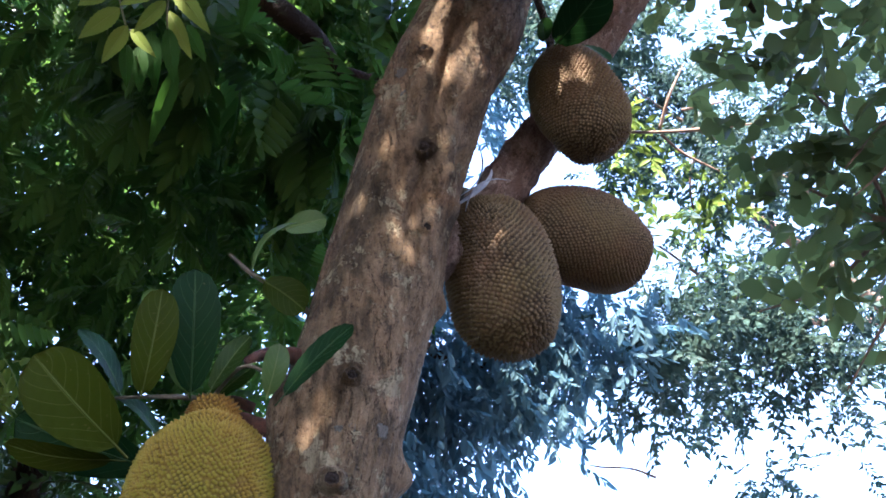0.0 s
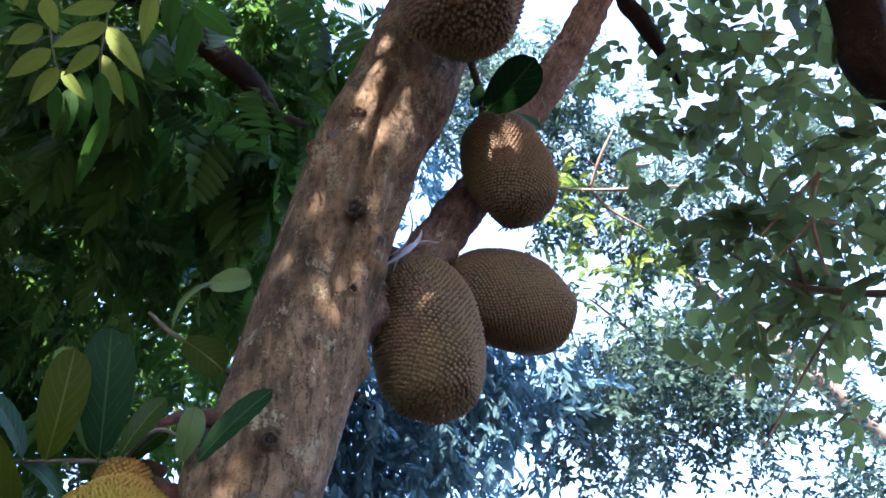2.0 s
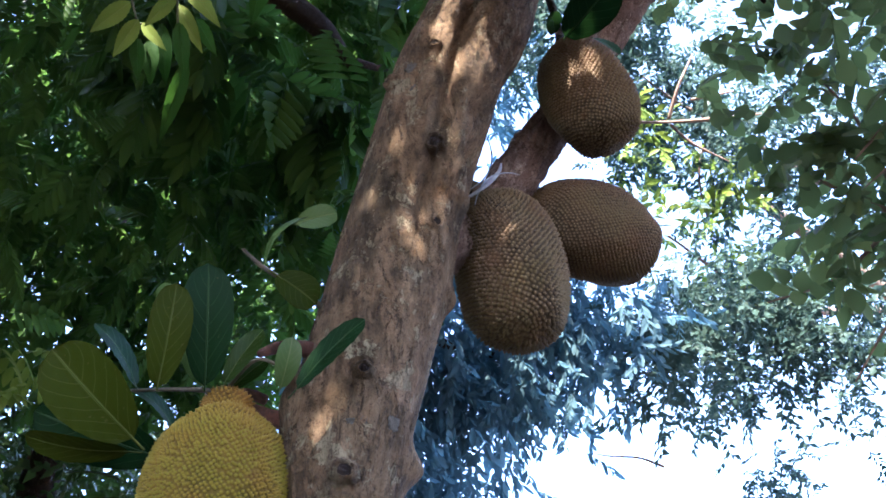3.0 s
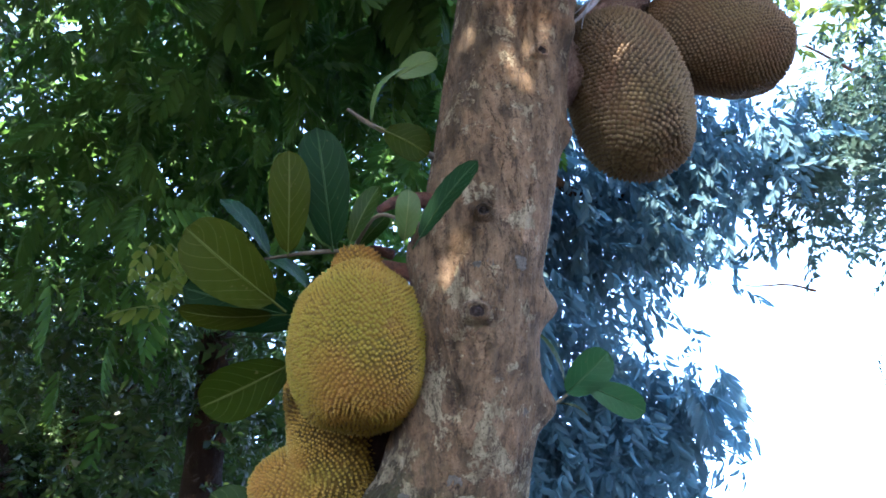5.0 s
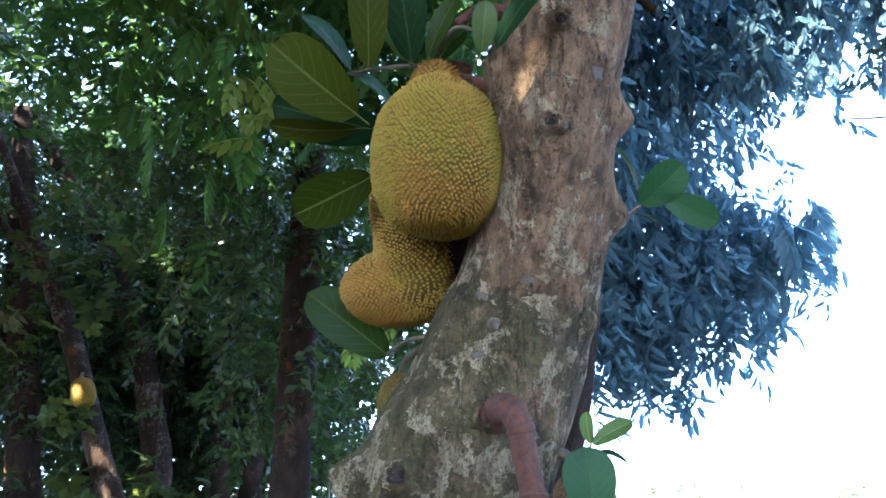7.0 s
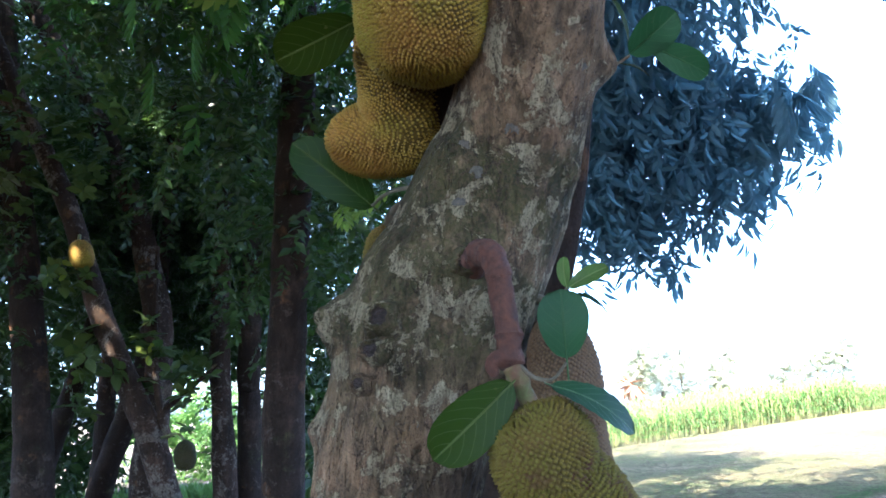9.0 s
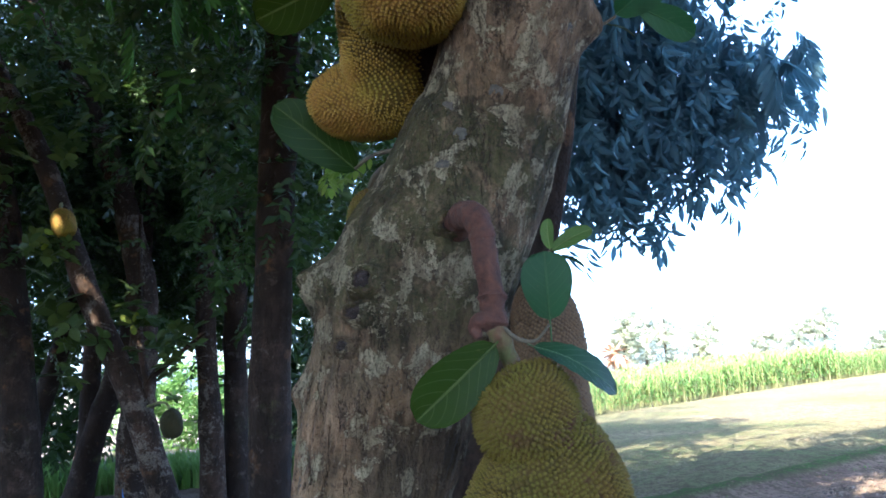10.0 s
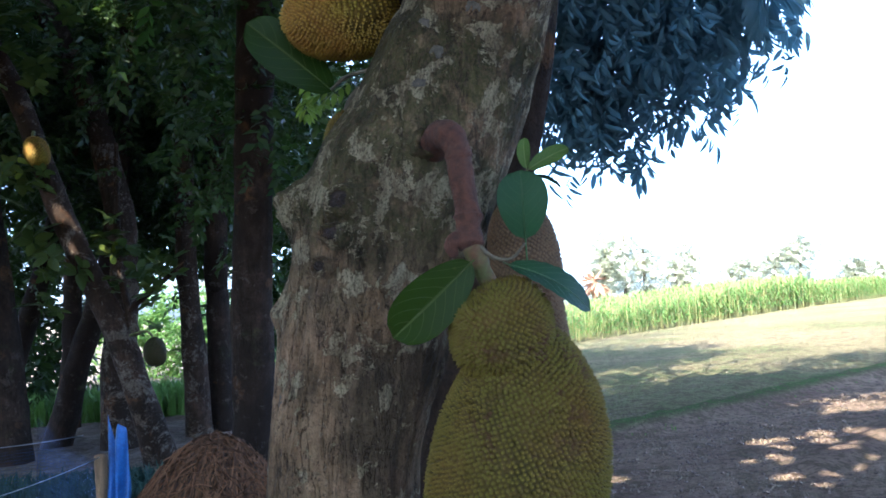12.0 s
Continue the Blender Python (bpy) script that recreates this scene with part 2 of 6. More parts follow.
def ground_material():
    n = Nodes("field_soil")
    wide = n.noise(0.16, 5, 0.6, distort=0.6)
    patch = n.noise(1.3, 6, 0.7)
    crumb = n.noise(20, 7, 0.82)
    straw = n.noise(45, 3, 0.6, stretch=(1, 0.25, 1))
    p = n.add("ShaderNodeSeparateXYZ", Vector=n.coord.outputs["Object"])
    # bare tilled soil on this side of the bank, thin green growth on the other
    side = n.math("SUBTRACT", n.math("SUBTRACT", p.outputs[1], 6.68), n.math("MULTIPLY", p.outputs[0], 0.72))
    side = n.math("ADD", side, n.math("MULTIPLY", n.math("SUBTRACT", patch, 0.5), 1.6))
    soil = n.mix(n.ramp(patch, (0.36, 0.0), (0.66, 1.0)), (0.165, 0.118, 0.092), (0.300, 0.222, 0.156))
    thin = n.mix(n.ramp(wide, (0.36, 0.0), (0.60, 1.0)), (0.115, 0.148, 0.058), (0.240, 0.208, 0.114))
    thin = n.mix(n.ramp(patch, (0.45, 0.0), (0.68, 0.55)), thin, (0.205, 0.160, 0.096))
    c = n.mix(n.ramp(side, (0.0, 0.0), (0.45, 1.0)), soil, thin)
    # bare grey earth under the grove, paled to put open-sky light into its colour
    c = n.mix(n.math("MULTIPLY", n.ramp(n.math("MULTIPLY", p.outputs[1], 0.1), (0.74, 0.1), (0.86, 1.0)), n.ramp(n.math("ADD", n.math("ADD", p.outputs[0], 1.0), n.math("MULTIPLY", patch, 0.8)), (0.0, 1.0), (0.9, 0.0))), c, n.mix(n.ramp(patch, (0.36, 0.0), (0.66, 1.0)), (0.150, 0.125, 0.110), (0.270, 0.235, 0.205)))
    bank = n.math("ABSOLUTE", n.math("SUBTRACT", n.math("SUBTRACT", p.outputs[1], 6.68), n.math("MULTIPLY", p.outputs[0], 0.72)))
    c = n.mix(n.ramp(bank, (0.11, 0.9), (0.26, 0.0)), c, (0.075, 0.130, 0.036))
    c = n.mix(n.ramp(crumb, (0.40, 0.80), (0.52, 0.0)), c, (0.075, 0.058, 0.045))
    c = n.mix(n.ramp(n.noise(5.5, 5, 0.75), (0.42, 0.7), (0.52, 0.0)), c, (0.100, 0.084, 0.054))
    c = n.mix(n.ramp(straw, (0.60, 0.0), (0.68, 0.6)), c, (0.27, 0.22, 0.13))
    n.bump(n.math("ADD", crumb, n.math("MULTIPLY", patch, 0.7)), 1.0, 0.09)
    return n.done(c, 1.0, Specular_IOR_Level=0.0)


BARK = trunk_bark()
BARK_ROUGH = bark_material("fibrous_bark", (0.060, 0.036, 0.025), (0.340, 0.240, 0.180), (0.56, 0.46, 0.37), lichen=0.03, scale=1.8, crack=1.0, lit=(0.40, 0.36, 0.30))
# Part of the grove's shade is put into the next two bark colours.
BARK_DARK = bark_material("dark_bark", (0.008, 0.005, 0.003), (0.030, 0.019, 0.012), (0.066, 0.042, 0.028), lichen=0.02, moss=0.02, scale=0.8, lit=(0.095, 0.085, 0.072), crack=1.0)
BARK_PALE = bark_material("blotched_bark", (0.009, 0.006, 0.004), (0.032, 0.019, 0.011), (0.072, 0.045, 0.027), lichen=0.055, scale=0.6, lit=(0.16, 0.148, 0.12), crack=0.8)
KNOT = plain_material("knot_wood", (0.008, 0.005, 0.003), (0.052, 0.033, 0.022), 80, 0.95, 1.0)
LICHEN = plain_material("lichen_crust", (0.055, 0.048, 0.036), (0.125, 0.112, 0.088), 90, 0.95, 0.8)
STUB_WOOD = plain_material("stub_bark", (0.012, 0.007, 0.004), (0.050, 0.031, 0.020), 60, 0.92, 1.0)
RED_WOOD = plain_material("red_brown_shoot", (0.040, 0.014, 0.006), (0.108, 0.039, 0.016), 60, 0.85, 0.9)
GREEN_STALK = plain_material("green_stalk", (0.062, 0.078, 0.020), (0.125, 0.128, 0.042), 24, 0.5, 0.2)
FRUIT_STALK = plain_material("mottled_fruit_stalk", (0.100, 0.040, 0.018), (0.075, 0.092, 0.020), 22, 0.85, 0.5)
TWIG = plain_material("twig_bark", (0.06, 0.052, 0.03), (0.12, 0.10, 0.055), 30, 0.8, 0.4)
PALE_TWIG = plain_material("pale_twig_bark", (0.13, 0.085, 0.06), (0.26, 0.18, 0.12), 12, 0.85, 0.4)
LEAF = leaf_material("jackfruit_leaf", (0.009, 0.023, 0.003), (0.022, 0.038, 0.005), (0.055, 0.088, 0.006), veins=True, gloss=0.36, through_share=0.24, vein_tint=(0.100, 0.120, 0.036), spec=0.07)
LEAF_OLIVE = leaf_material("olive_leaf_underside", (0.010, 0.020, 0.001), (0.029, 0.038, 0.002), (0.075, 0.090, 0.004), veins=True, gloss=0.5, through_share=0.28, vein_tint=(0.100, 0.108, 0.026), spec=0.05)
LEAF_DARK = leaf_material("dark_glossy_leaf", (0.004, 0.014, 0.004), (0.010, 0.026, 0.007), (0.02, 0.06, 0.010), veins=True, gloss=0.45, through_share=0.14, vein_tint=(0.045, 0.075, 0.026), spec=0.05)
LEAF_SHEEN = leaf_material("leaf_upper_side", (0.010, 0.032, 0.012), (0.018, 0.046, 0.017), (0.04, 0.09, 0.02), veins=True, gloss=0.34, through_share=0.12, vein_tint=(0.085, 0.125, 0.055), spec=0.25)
# Lighter leaf copy: the sky's light on it is put into the green.
LEAF_SKY_LIT = leaf_material("sky_lit_leaf", (0.016, 0.048, 0.016), (0.028, 0.064, 0.020), (0.06, 0.15, 0.04), veins=True, gloss=0.42, through_share=0.40, vein_tint=(0.075, 0.13, 0.045), spec=0.15)
LEAF_YOUNG = leaf_material("young_leaf", (0.042, 0.076, 0.016), (0.074, 0.112, 0.024), (0.15, 0.23, 0.04), veins=True, gloss=0.42)
LEAF_JACK = leaf_material("jackfruit_foliage", (0.014, 0.034, 0.012), (0.070, 0.095, 0.022), (0.14, 0.20, 0.03))
LEAF_FROND = leaf_material("feathery_foliage", (0.010, 0.034, 0.007), (0.048, 0.094, 0.018), (0.12, 0.24, 0.035), through_share=0.42, gloss=0.5, spec=0.08)
LEAF_LIME = leaf_material("lime_foliage", (0.070, 0.125, 0.012), (0.15, 0.21, 0.03), (0.26, 0.34, 0.05))
# Grove leaves are darkened: deep shade is put into their green.
LEAF_GROVE = leaf_material("shaded_grove_foliage", (0.005, 0.016, 0.006), (0.038, 0.066, 0.017), (0.09, 0.155, 0.022), gloss=0.36, spec=0.25)
# The blue glare veiling the drooping tree is put into its leaf colour.
LEAF_HANG = leaf_material("veiled_drooping_foliage", (0.064, 0.110, 0.130), (0.108, 0.176, 0.205), (0.16, 0.30, 0.37), gloss=0.7, through_share=0.58, spec=0.03)
LEAF_BOUGH = leaf_material("bough_foliage", (0.006, 0.025, 0.025), (0.092, 0.120, 0.052), (0.23, 0.29, 0.07), gloss=0.5, through_share=0.5, spec=0.08)
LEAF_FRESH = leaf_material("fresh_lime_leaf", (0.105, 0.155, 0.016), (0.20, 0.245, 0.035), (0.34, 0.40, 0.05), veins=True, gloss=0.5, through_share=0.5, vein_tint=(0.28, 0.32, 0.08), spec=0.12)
# Darker copy of the leaflet, with shade put into its green.
LEAF_SHADED = leaf_material("shaded_leaflet", (0.014, 0.050, 0.006), (0.034, 0.080, 0.010), (0.07, 0.17, 0.015), veins=True, gloss=0.5, through_share=0.45, vein_tint=(0.06, 0.12, 0.025), spec=0.12)
LEAF_CANOPY = leaf_material("canopy_foliage", (0.012, 0.030, 0.028), (0.052, 0.082, 0.062), (0.10, 0.16, 0.12), gloss=0.5, through_share=0.38, spec=0.12)
CORN = leaf_material("maize_leaves", (0.062, 0.128, 0.026), (0.135, 0.215, 0.055), (0.19, 0.33, 0.06), through_share=0.42)
CORN_STALK = plain_material("maize_stalks", (0.18, 0.19, 0.06), (0.28, 0.27, 0.10), 6, 0.8, 0.1)
GRASS = leaf_material("grass_blades", (0.06, 0.125, 0.022), (0.14, 0.21, 0.05), (0.20, 0.34, 0.05), through_share=0.45)
# Haze over the far trees is put into this pale leaf colour.
FAR_LEAF = leaf_material("haze_paled_foliage", (0.30, 0.31, 0.22), (0.42, 0.43, 0.32), (0.36, 0.40, 0.26))
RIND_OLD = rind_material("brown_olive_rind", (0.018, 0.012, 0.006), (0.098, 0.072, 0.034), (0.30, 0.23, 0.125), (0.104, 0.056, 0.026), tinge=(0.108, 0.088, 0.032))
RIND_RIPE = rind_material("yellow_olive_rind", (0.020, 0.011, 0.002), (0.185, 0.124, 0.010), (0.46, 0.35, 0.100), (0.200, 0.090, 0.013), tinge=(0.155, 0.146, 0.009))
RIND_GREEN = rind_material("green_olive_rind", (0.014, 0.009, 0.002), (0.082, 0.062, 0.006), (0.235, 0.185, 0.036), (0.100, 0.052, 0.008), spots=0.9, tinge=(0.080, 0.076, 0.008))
# Green rind again, with the grove's shade put into its colours.
RIND_SHADY = rind_material("shaded_green_rind", (0.006, 0.006, 0.002), (0.022, 0.024, 0.006), (0.045, 0.045, 0.014), (0.030, 0.022, 0.007))
STUBBLE = plain_material("pale_stubble", (0.13, 0.095, 0.055), (0.23, 0.18, 0.11), 9, 0.9, 0.2)
RIND_BROWN = rind_material("brown_rind", (0.040, 0.026, 0.014), (0.105, 0.070, 0.034), (0.16, 0.115, 0.06), (0.12, 0.07, 0.035))
SOIL = ground_material()
CLOD = plain_material("dry_clods", (0.060, 0.043, 0.034), (0.175, 0.128, 0.090), 8, 0.95, 0.3)


def stalk_material(name, dark, light):
    """Dry stalks, each with its own tone."""
    n = Nodes(name)
    one = n.tree.nodes.new("ShaderNodeNewGeometry").outputs["Random Per Island"]
    c = n.mix(n.math("ADD", n.math("MULTIPLY", one, 0.8), n.math("MULTIPLY", n.noise(40, 3, 0.6), 0.25)), dark, light)
    return n.done(c, 0.85, Specular_IOR_Level=0.2)


def net_material():
    """Fine mesh: mostly open, with blue threads."""
    n = Nodes("fine_blue_net")
    n.done(n.mix(n.noise(9, 4, 0.6), (0.012, 0.030, 0.095), (0.030, 0.060, 0.150)), 0.7)
    clear = n.add("ShaderNodeBsdfTransparent")
    m = n.add("ShaderNodeMixShader")
    n.tree.links.new(n.ramp(n.noise(5, 4, 0.6), (0.35, 0.16), (0.65, 0.42)), m.inputs[0])
    n.tree.links.new(clear.outputs[0], m.inputs[1])
    n.tree.links.new(n.bsdf.outputs[0], m.inputs[2])
    n.tree.links.new(m.outputs[0], n.out.inputs[0])
    return n.mat


FINE_NET = net_material()
STRAW_STALK = stalk_material("dry_stalks", (0.022, 0.010, 0.005), (0.150, 0.080, 0.038))
STRAW = plain_material("dry_straw", (0.012, 0.007, 0.004), (0.045, 0.024, 0.013), 9, 0.9, 0.3)
BLUE = plain_material("blue_netting_cloth", (0.02, 0.07, 0.24), (0.05, 0.14, 0.40), 12, 0.6, 0.2)
NET_THREAD = plain_material("net_thread", (0.02, 0.045, 0.12), (0.04, 0.08, 0.20), 12, 0.7, 0.1)
CORD = plain_material("pale_cord", (0.25, 0.28, 0.34), (0.42, 0.45, 0.5), 20, 0.7, 0.1)
STAKE = plain_material("stake_wood", (0.10, 0.065, 0.03), (0.22, 0.14, 0.07), 20, 0.85, 0.4, (1, 1, 0.2))
PALM_DRY = leaf_material("dry_palm_fronds", (0.27, 0.15, 0.09), (0.38, 0.25, 0.16), (0.36, 0.22, 0.12))


# ---- shape helpers ----
def mesh_from(name, verts, faces, material, smooth=True):
    me = bpy.data.meshes.new(name)
    verts = np.asarray(verts, dtype=np.float32)
    faces = np.asarray(faces, dtype=np.int32)
    k = faces.shape[1]
    me.vertices.add(len(verts))
    me.vertices.foreach_set("co", verts.ravel())
    me.loops.add(faces.size)
    me.loops.foreach_set("vertex_index", faces.ravel())
    me.polygons.add(len(faces))
    me.polygons.foreach_set("loop_start", np.arange(0, faces.size, k, dtype=np.int32))
    me.polygons.foreach_set("use_smooth", np.full(len(faces), smooth))
    me.update(calc_edges=True)
    me.validate()
    me.materials.append(material)
    return me


def part(name, me, parent, label="", kind=""):
    ob = new(name, me)
    ob.parent = parent
    ob.matrix_parent_inverse = parent.matrix_world.inverted() if parent else Matrix()
    return tagged(ob, label, kind=kind)


def thing(name, label, category, at=(0, 0, 0), group="", kind=""):
    ob = new(name)
    ob.location = at
    ob.empty_display_size = 0.1
    ob.matrix_world = Matrix.Translation(at)
    return tagged(ob, label, category, group, kind)


def spline(points, n):
    """Catmull-Rom through points (any width), n samples."""
    p = np.asarray(points, float)
    p = np.vstack([2 * p[0] - p[1], p, 2 * p[-1] - p[-2]])
    u = np.linspace(0, len(p) - 3 - 1e-6, n)
    i = u.astype(int)
    t = (u - i)[:, None]
    a, b, c, d = p[i], p[i + 1], p[i + 2], p[i + 3]
    return 0.5 * (2 * b + (c - a) * t + (2 * a - 5 * b + 4 * c - d) * t**2 + (3 * b - a - 3 * c + d) * t**3)


def frames_along(path):
    """Tangent and two normals at each point of a path."""
    tan = np.gradient(path, axis=0)
    tan /= np.linalg.norm(tan, axis=1)[:, None]
    ref = np.array([0.31, -0.94, 0.12])
    n1 = ref - tan * (tan @ ref)[:, None]
    n1 /= np.linalg.norm(n1, axis=1)[:, None]
    return tan, n1, np.cross(tan, n1)


def tube(name, points, material, seg=14, n=40, wobble=0.06, lumps=3.0, caps=True, ribs=0.0):
    """A limb through points (x, y, z, radius) with an uneven round section."""
    p = spline(points, n)
    tan, a, b = frames_along(p[:, :3])
    ang = np.linspace(0, 2 * np.pi, seg, endpoint=False)
    dirs = a[:, None] * np.cos(ang)[None, :, None] + b[:, None] * np.sin(ang)[None, :, None]
    rad = np.maximum(p[:, 3], 0.0008)[:, None] * np.ones((n, seg))
    for i in range(n):
        for j in range(seg):
            q = Vector(p[i, :3] * lumps) + Vector(dirs[i, j]) * 0.8
            rad[i, j] *= 1 + wobble * noise.fractal(q, 0.9, 2.0, 3)
            if ribs:
                # stringy ridges along the limb
                c, w = math.cos(ang[j] + 0.02 * i), math.sin(ang[j] + 0.02 * i)
                rad[i, j] *= 1 + ribs * (0.5 - abs(noise.fractal((c * 6, w * 6, i * 0.035), 0.7, 2.1, 3)))
    v = (p[:, None, :3] + dirs * rad[..., None]).reshape(-1, 3)
    i, j = np.meshgrid(np.arange(n - 1), np.arange(seg), indexing="ij")
    k = (j + 1) % seg
    f = np.stack([i * seg + j, i * seg + k, (i + 1) * seg + k, (i + 1) * seg + j], -1).reshape(-1, 4)
    if caps:
        v = np.vstack([v, p[0, :3] - tan[0] * p[0, 3] * 0.3, p[-1, :3] + tan[-1] * p[-1, 3] * 0.3])
        m, r = n * seg, np.arange(seg)
        s = (r + 1) % seg
        tri = np.vstack([np.stack([s, r, np.full(seg, m), np.full(seg, m)], -1), np.stack([r + m - seg, s + m - seg, np.full(seg, m + 1), np.full(seg, m + 1)], -1)])
        bm = bmesh.new()
        vs = [bm.verts.new(x) for x in v]
        for q in f:
            bm.faces.new([vs[x] for x in q])
        for q in tri:
            bm.faces.new([vs[x] for x in q[:3]])
        for face in bm.faces:
            face.smooth = True
        me = bpy.data.meshes.new(name)
        bm.to_mesh(me)
        bm.free()
        me.materials.append(material)
        return me
    return mesh_from(name, v, f, material)


def knot_mesh(name, at, normal, size, rings, material, wide=0.85, rag=0.26):
    """Lumpy rings (radius, height) round a branch scar."""
    rot = Vector(normal).normalized().to_track_quat("Z", "Y").to_matrix()
    seg = 36
    v, f = [], []
    for i, (r, h) in enumerate(rings):
        for j in range(seg):
            a = 2 * math.pi * j / seg
            w = 1 + rag * noise.fractal(Vector((math.cos(a) * 1.7, math.sin(a) * 1.7, size * 90 + at[2] * 7)), 0.7, 2.2, 4)
            g = 0.24 * noise.fractal(Vector((math.cos(a) * r * 3.2, math.sin(a) * r * 3.2, size * 50)), 0.7, 2.1, 4)
            v.append(Vector(at) + rot @ Vector((math.cos(a) * r * w * size, math.sin(a) * r * w * size * wide, (h + g * (i > 0) * min(1, abs(h) * 4)) * size)))
    for i in range(len(rings) - 1):
        for j in range(seg):
            k = (j + 1) % seg
            f.append((i * seg + j, i * seg + k, (i + 1) * seg + k, (i + 1) * seg + j))
    return mesh_from(name, v, f, material)


def knot(at, normal, size, parent):
    """A healed branch scar: a raised craggy ring with a dark hollow in it."""
    at = Vector(at) + Vector(normal).normalized() * size * 0.45
    rings = [(1.65, -0.75), (1.42, -0.28), (1.28, 0.02), (1.12, 0.34), (0.95, 0.50), (0.82, 0.46), (0.72, 0.22), (0.62, -0.1)]
    ob = part("knot", knot_mesh("knot", at, normal, size, rings, BARK), parent)
    part("hollow", knot_mesh("hollow", at, normal, size, [(0.84, 0.36), (0.68, 0.12), (0.52, 0.06), (0.40, 0.24), (0.28, 0.40), (0.14, 0.34), (0.01, 0.22)], STUB_WOOD if size > 0.02 else KNOT), ob, "dark dead wood in the scar")


def leaf_mesh(name, base, tip, width, material, face=(0.1, -0.9, -0.35), curl=0.12, fold=0.16, stem=0.0, wave=0.04, blunt=0.5, pointed=False):
    """One broad leaf blade from base to tip, folded along its midrib, with a raised rib and a petiole."""
    base, tip = Vector(base), Vector(tip)
    y = tip - base
    length = y.length
    y.normalize()
    z = Vector(face)
    z = (z - y * z.dot(y)).normalized()
    x = y.cross(z)
    nu, nv = 21, 10
    v, uv, f = [], [], []
    seed = base.x * 31 + base.z * 17
    for i in range(nu):
        s = i / (nu - 1)
        w = 0.5 * width * (s ** (0.36 + 0.2 * (1 - blunt)) * math.sqrt(1 - s**2.6) / 0.68 if 0 < i < nu - 1 else 0.02)
        if pointed and 0 < i < nu - 1:
            # a lance shape with a drawn-out tip and fine teeth
            w = 0.5 * width * math.sin(math.pi * s ** 0.72) ** 0.9 * (1.0 if i % 2 else 0.92)
        sag = -curl * length * (s - 0.45) ** 2 * 2.2
        for j in range(nv + 1):
            q = j / nv * 2 - 1
            up = abs(q) * fold * w + sag + wave * width * 0.5 * abs(q) * noise.noise(Vector((s * 4, q * 1.5, seed)))
            up += 0.020 * width * math.cos((s * 6.5 - 6.0 * (abs(q) / 2) ** 1.35) * 2 * math.pi) * min(1, abs(q) * 3)
            v.append(base + y * (s * length - 0.04 * width * abs(q) * (1 - s)) + x * (q * w) + z * up)
            uv.append((j / nv, s))
    for i in range(nu - 1):
        for j in range(nv):
            a = i * (nv + 1) + j
            f.append((a, a + 1, a + nv + 2, a + nv + 1))
    n0 = len(v)
    m = 12 if stem else 9
    for i in range(m):
        s = (i / (m - 1)) * (1 + stem) - stem
        r = 0.011 * width * (1.25 - 0.9 * max(0, s)) + 0.0006
        sag = -curl * length * (max(0, s) - 0.45) ** 2 * 2.2 if s > 0 else -curl * length * 0.4455
        c = base + y * (min(s, 0.97) * length) + z * (sag - (0.0 if s > 0 else (s * s) * length * 0.4))
        for a in range(5):
            t = a * 2 * math.pi / 5
            v.append(c + x * (math.cos(t) * r) + z * (math.sin(t) * r * 1.2))
            uv.append((0.5, max(0, s)))
    for i in range(m - 1):
        for a in range(5):
            b = (a + 1) % 5
            f.append((n0 + i * 5 + a, n0 + i * 5 + b, n0 + i * 5 + 5 + b, n0 + i * 5 + 5 + a))
    me = mesh_from(name, v, f, material)
    layer = me.uv_layers.new(name="UVMap")
    ids = np.empty(len(me.loops), dtype=np.int32)
    me.loops.foreach_get("vertex_index", ids)
    layer.data.foreach_set("uv", np.asarray(uv, dtype=np.float32)[ids].ravel())
    return me


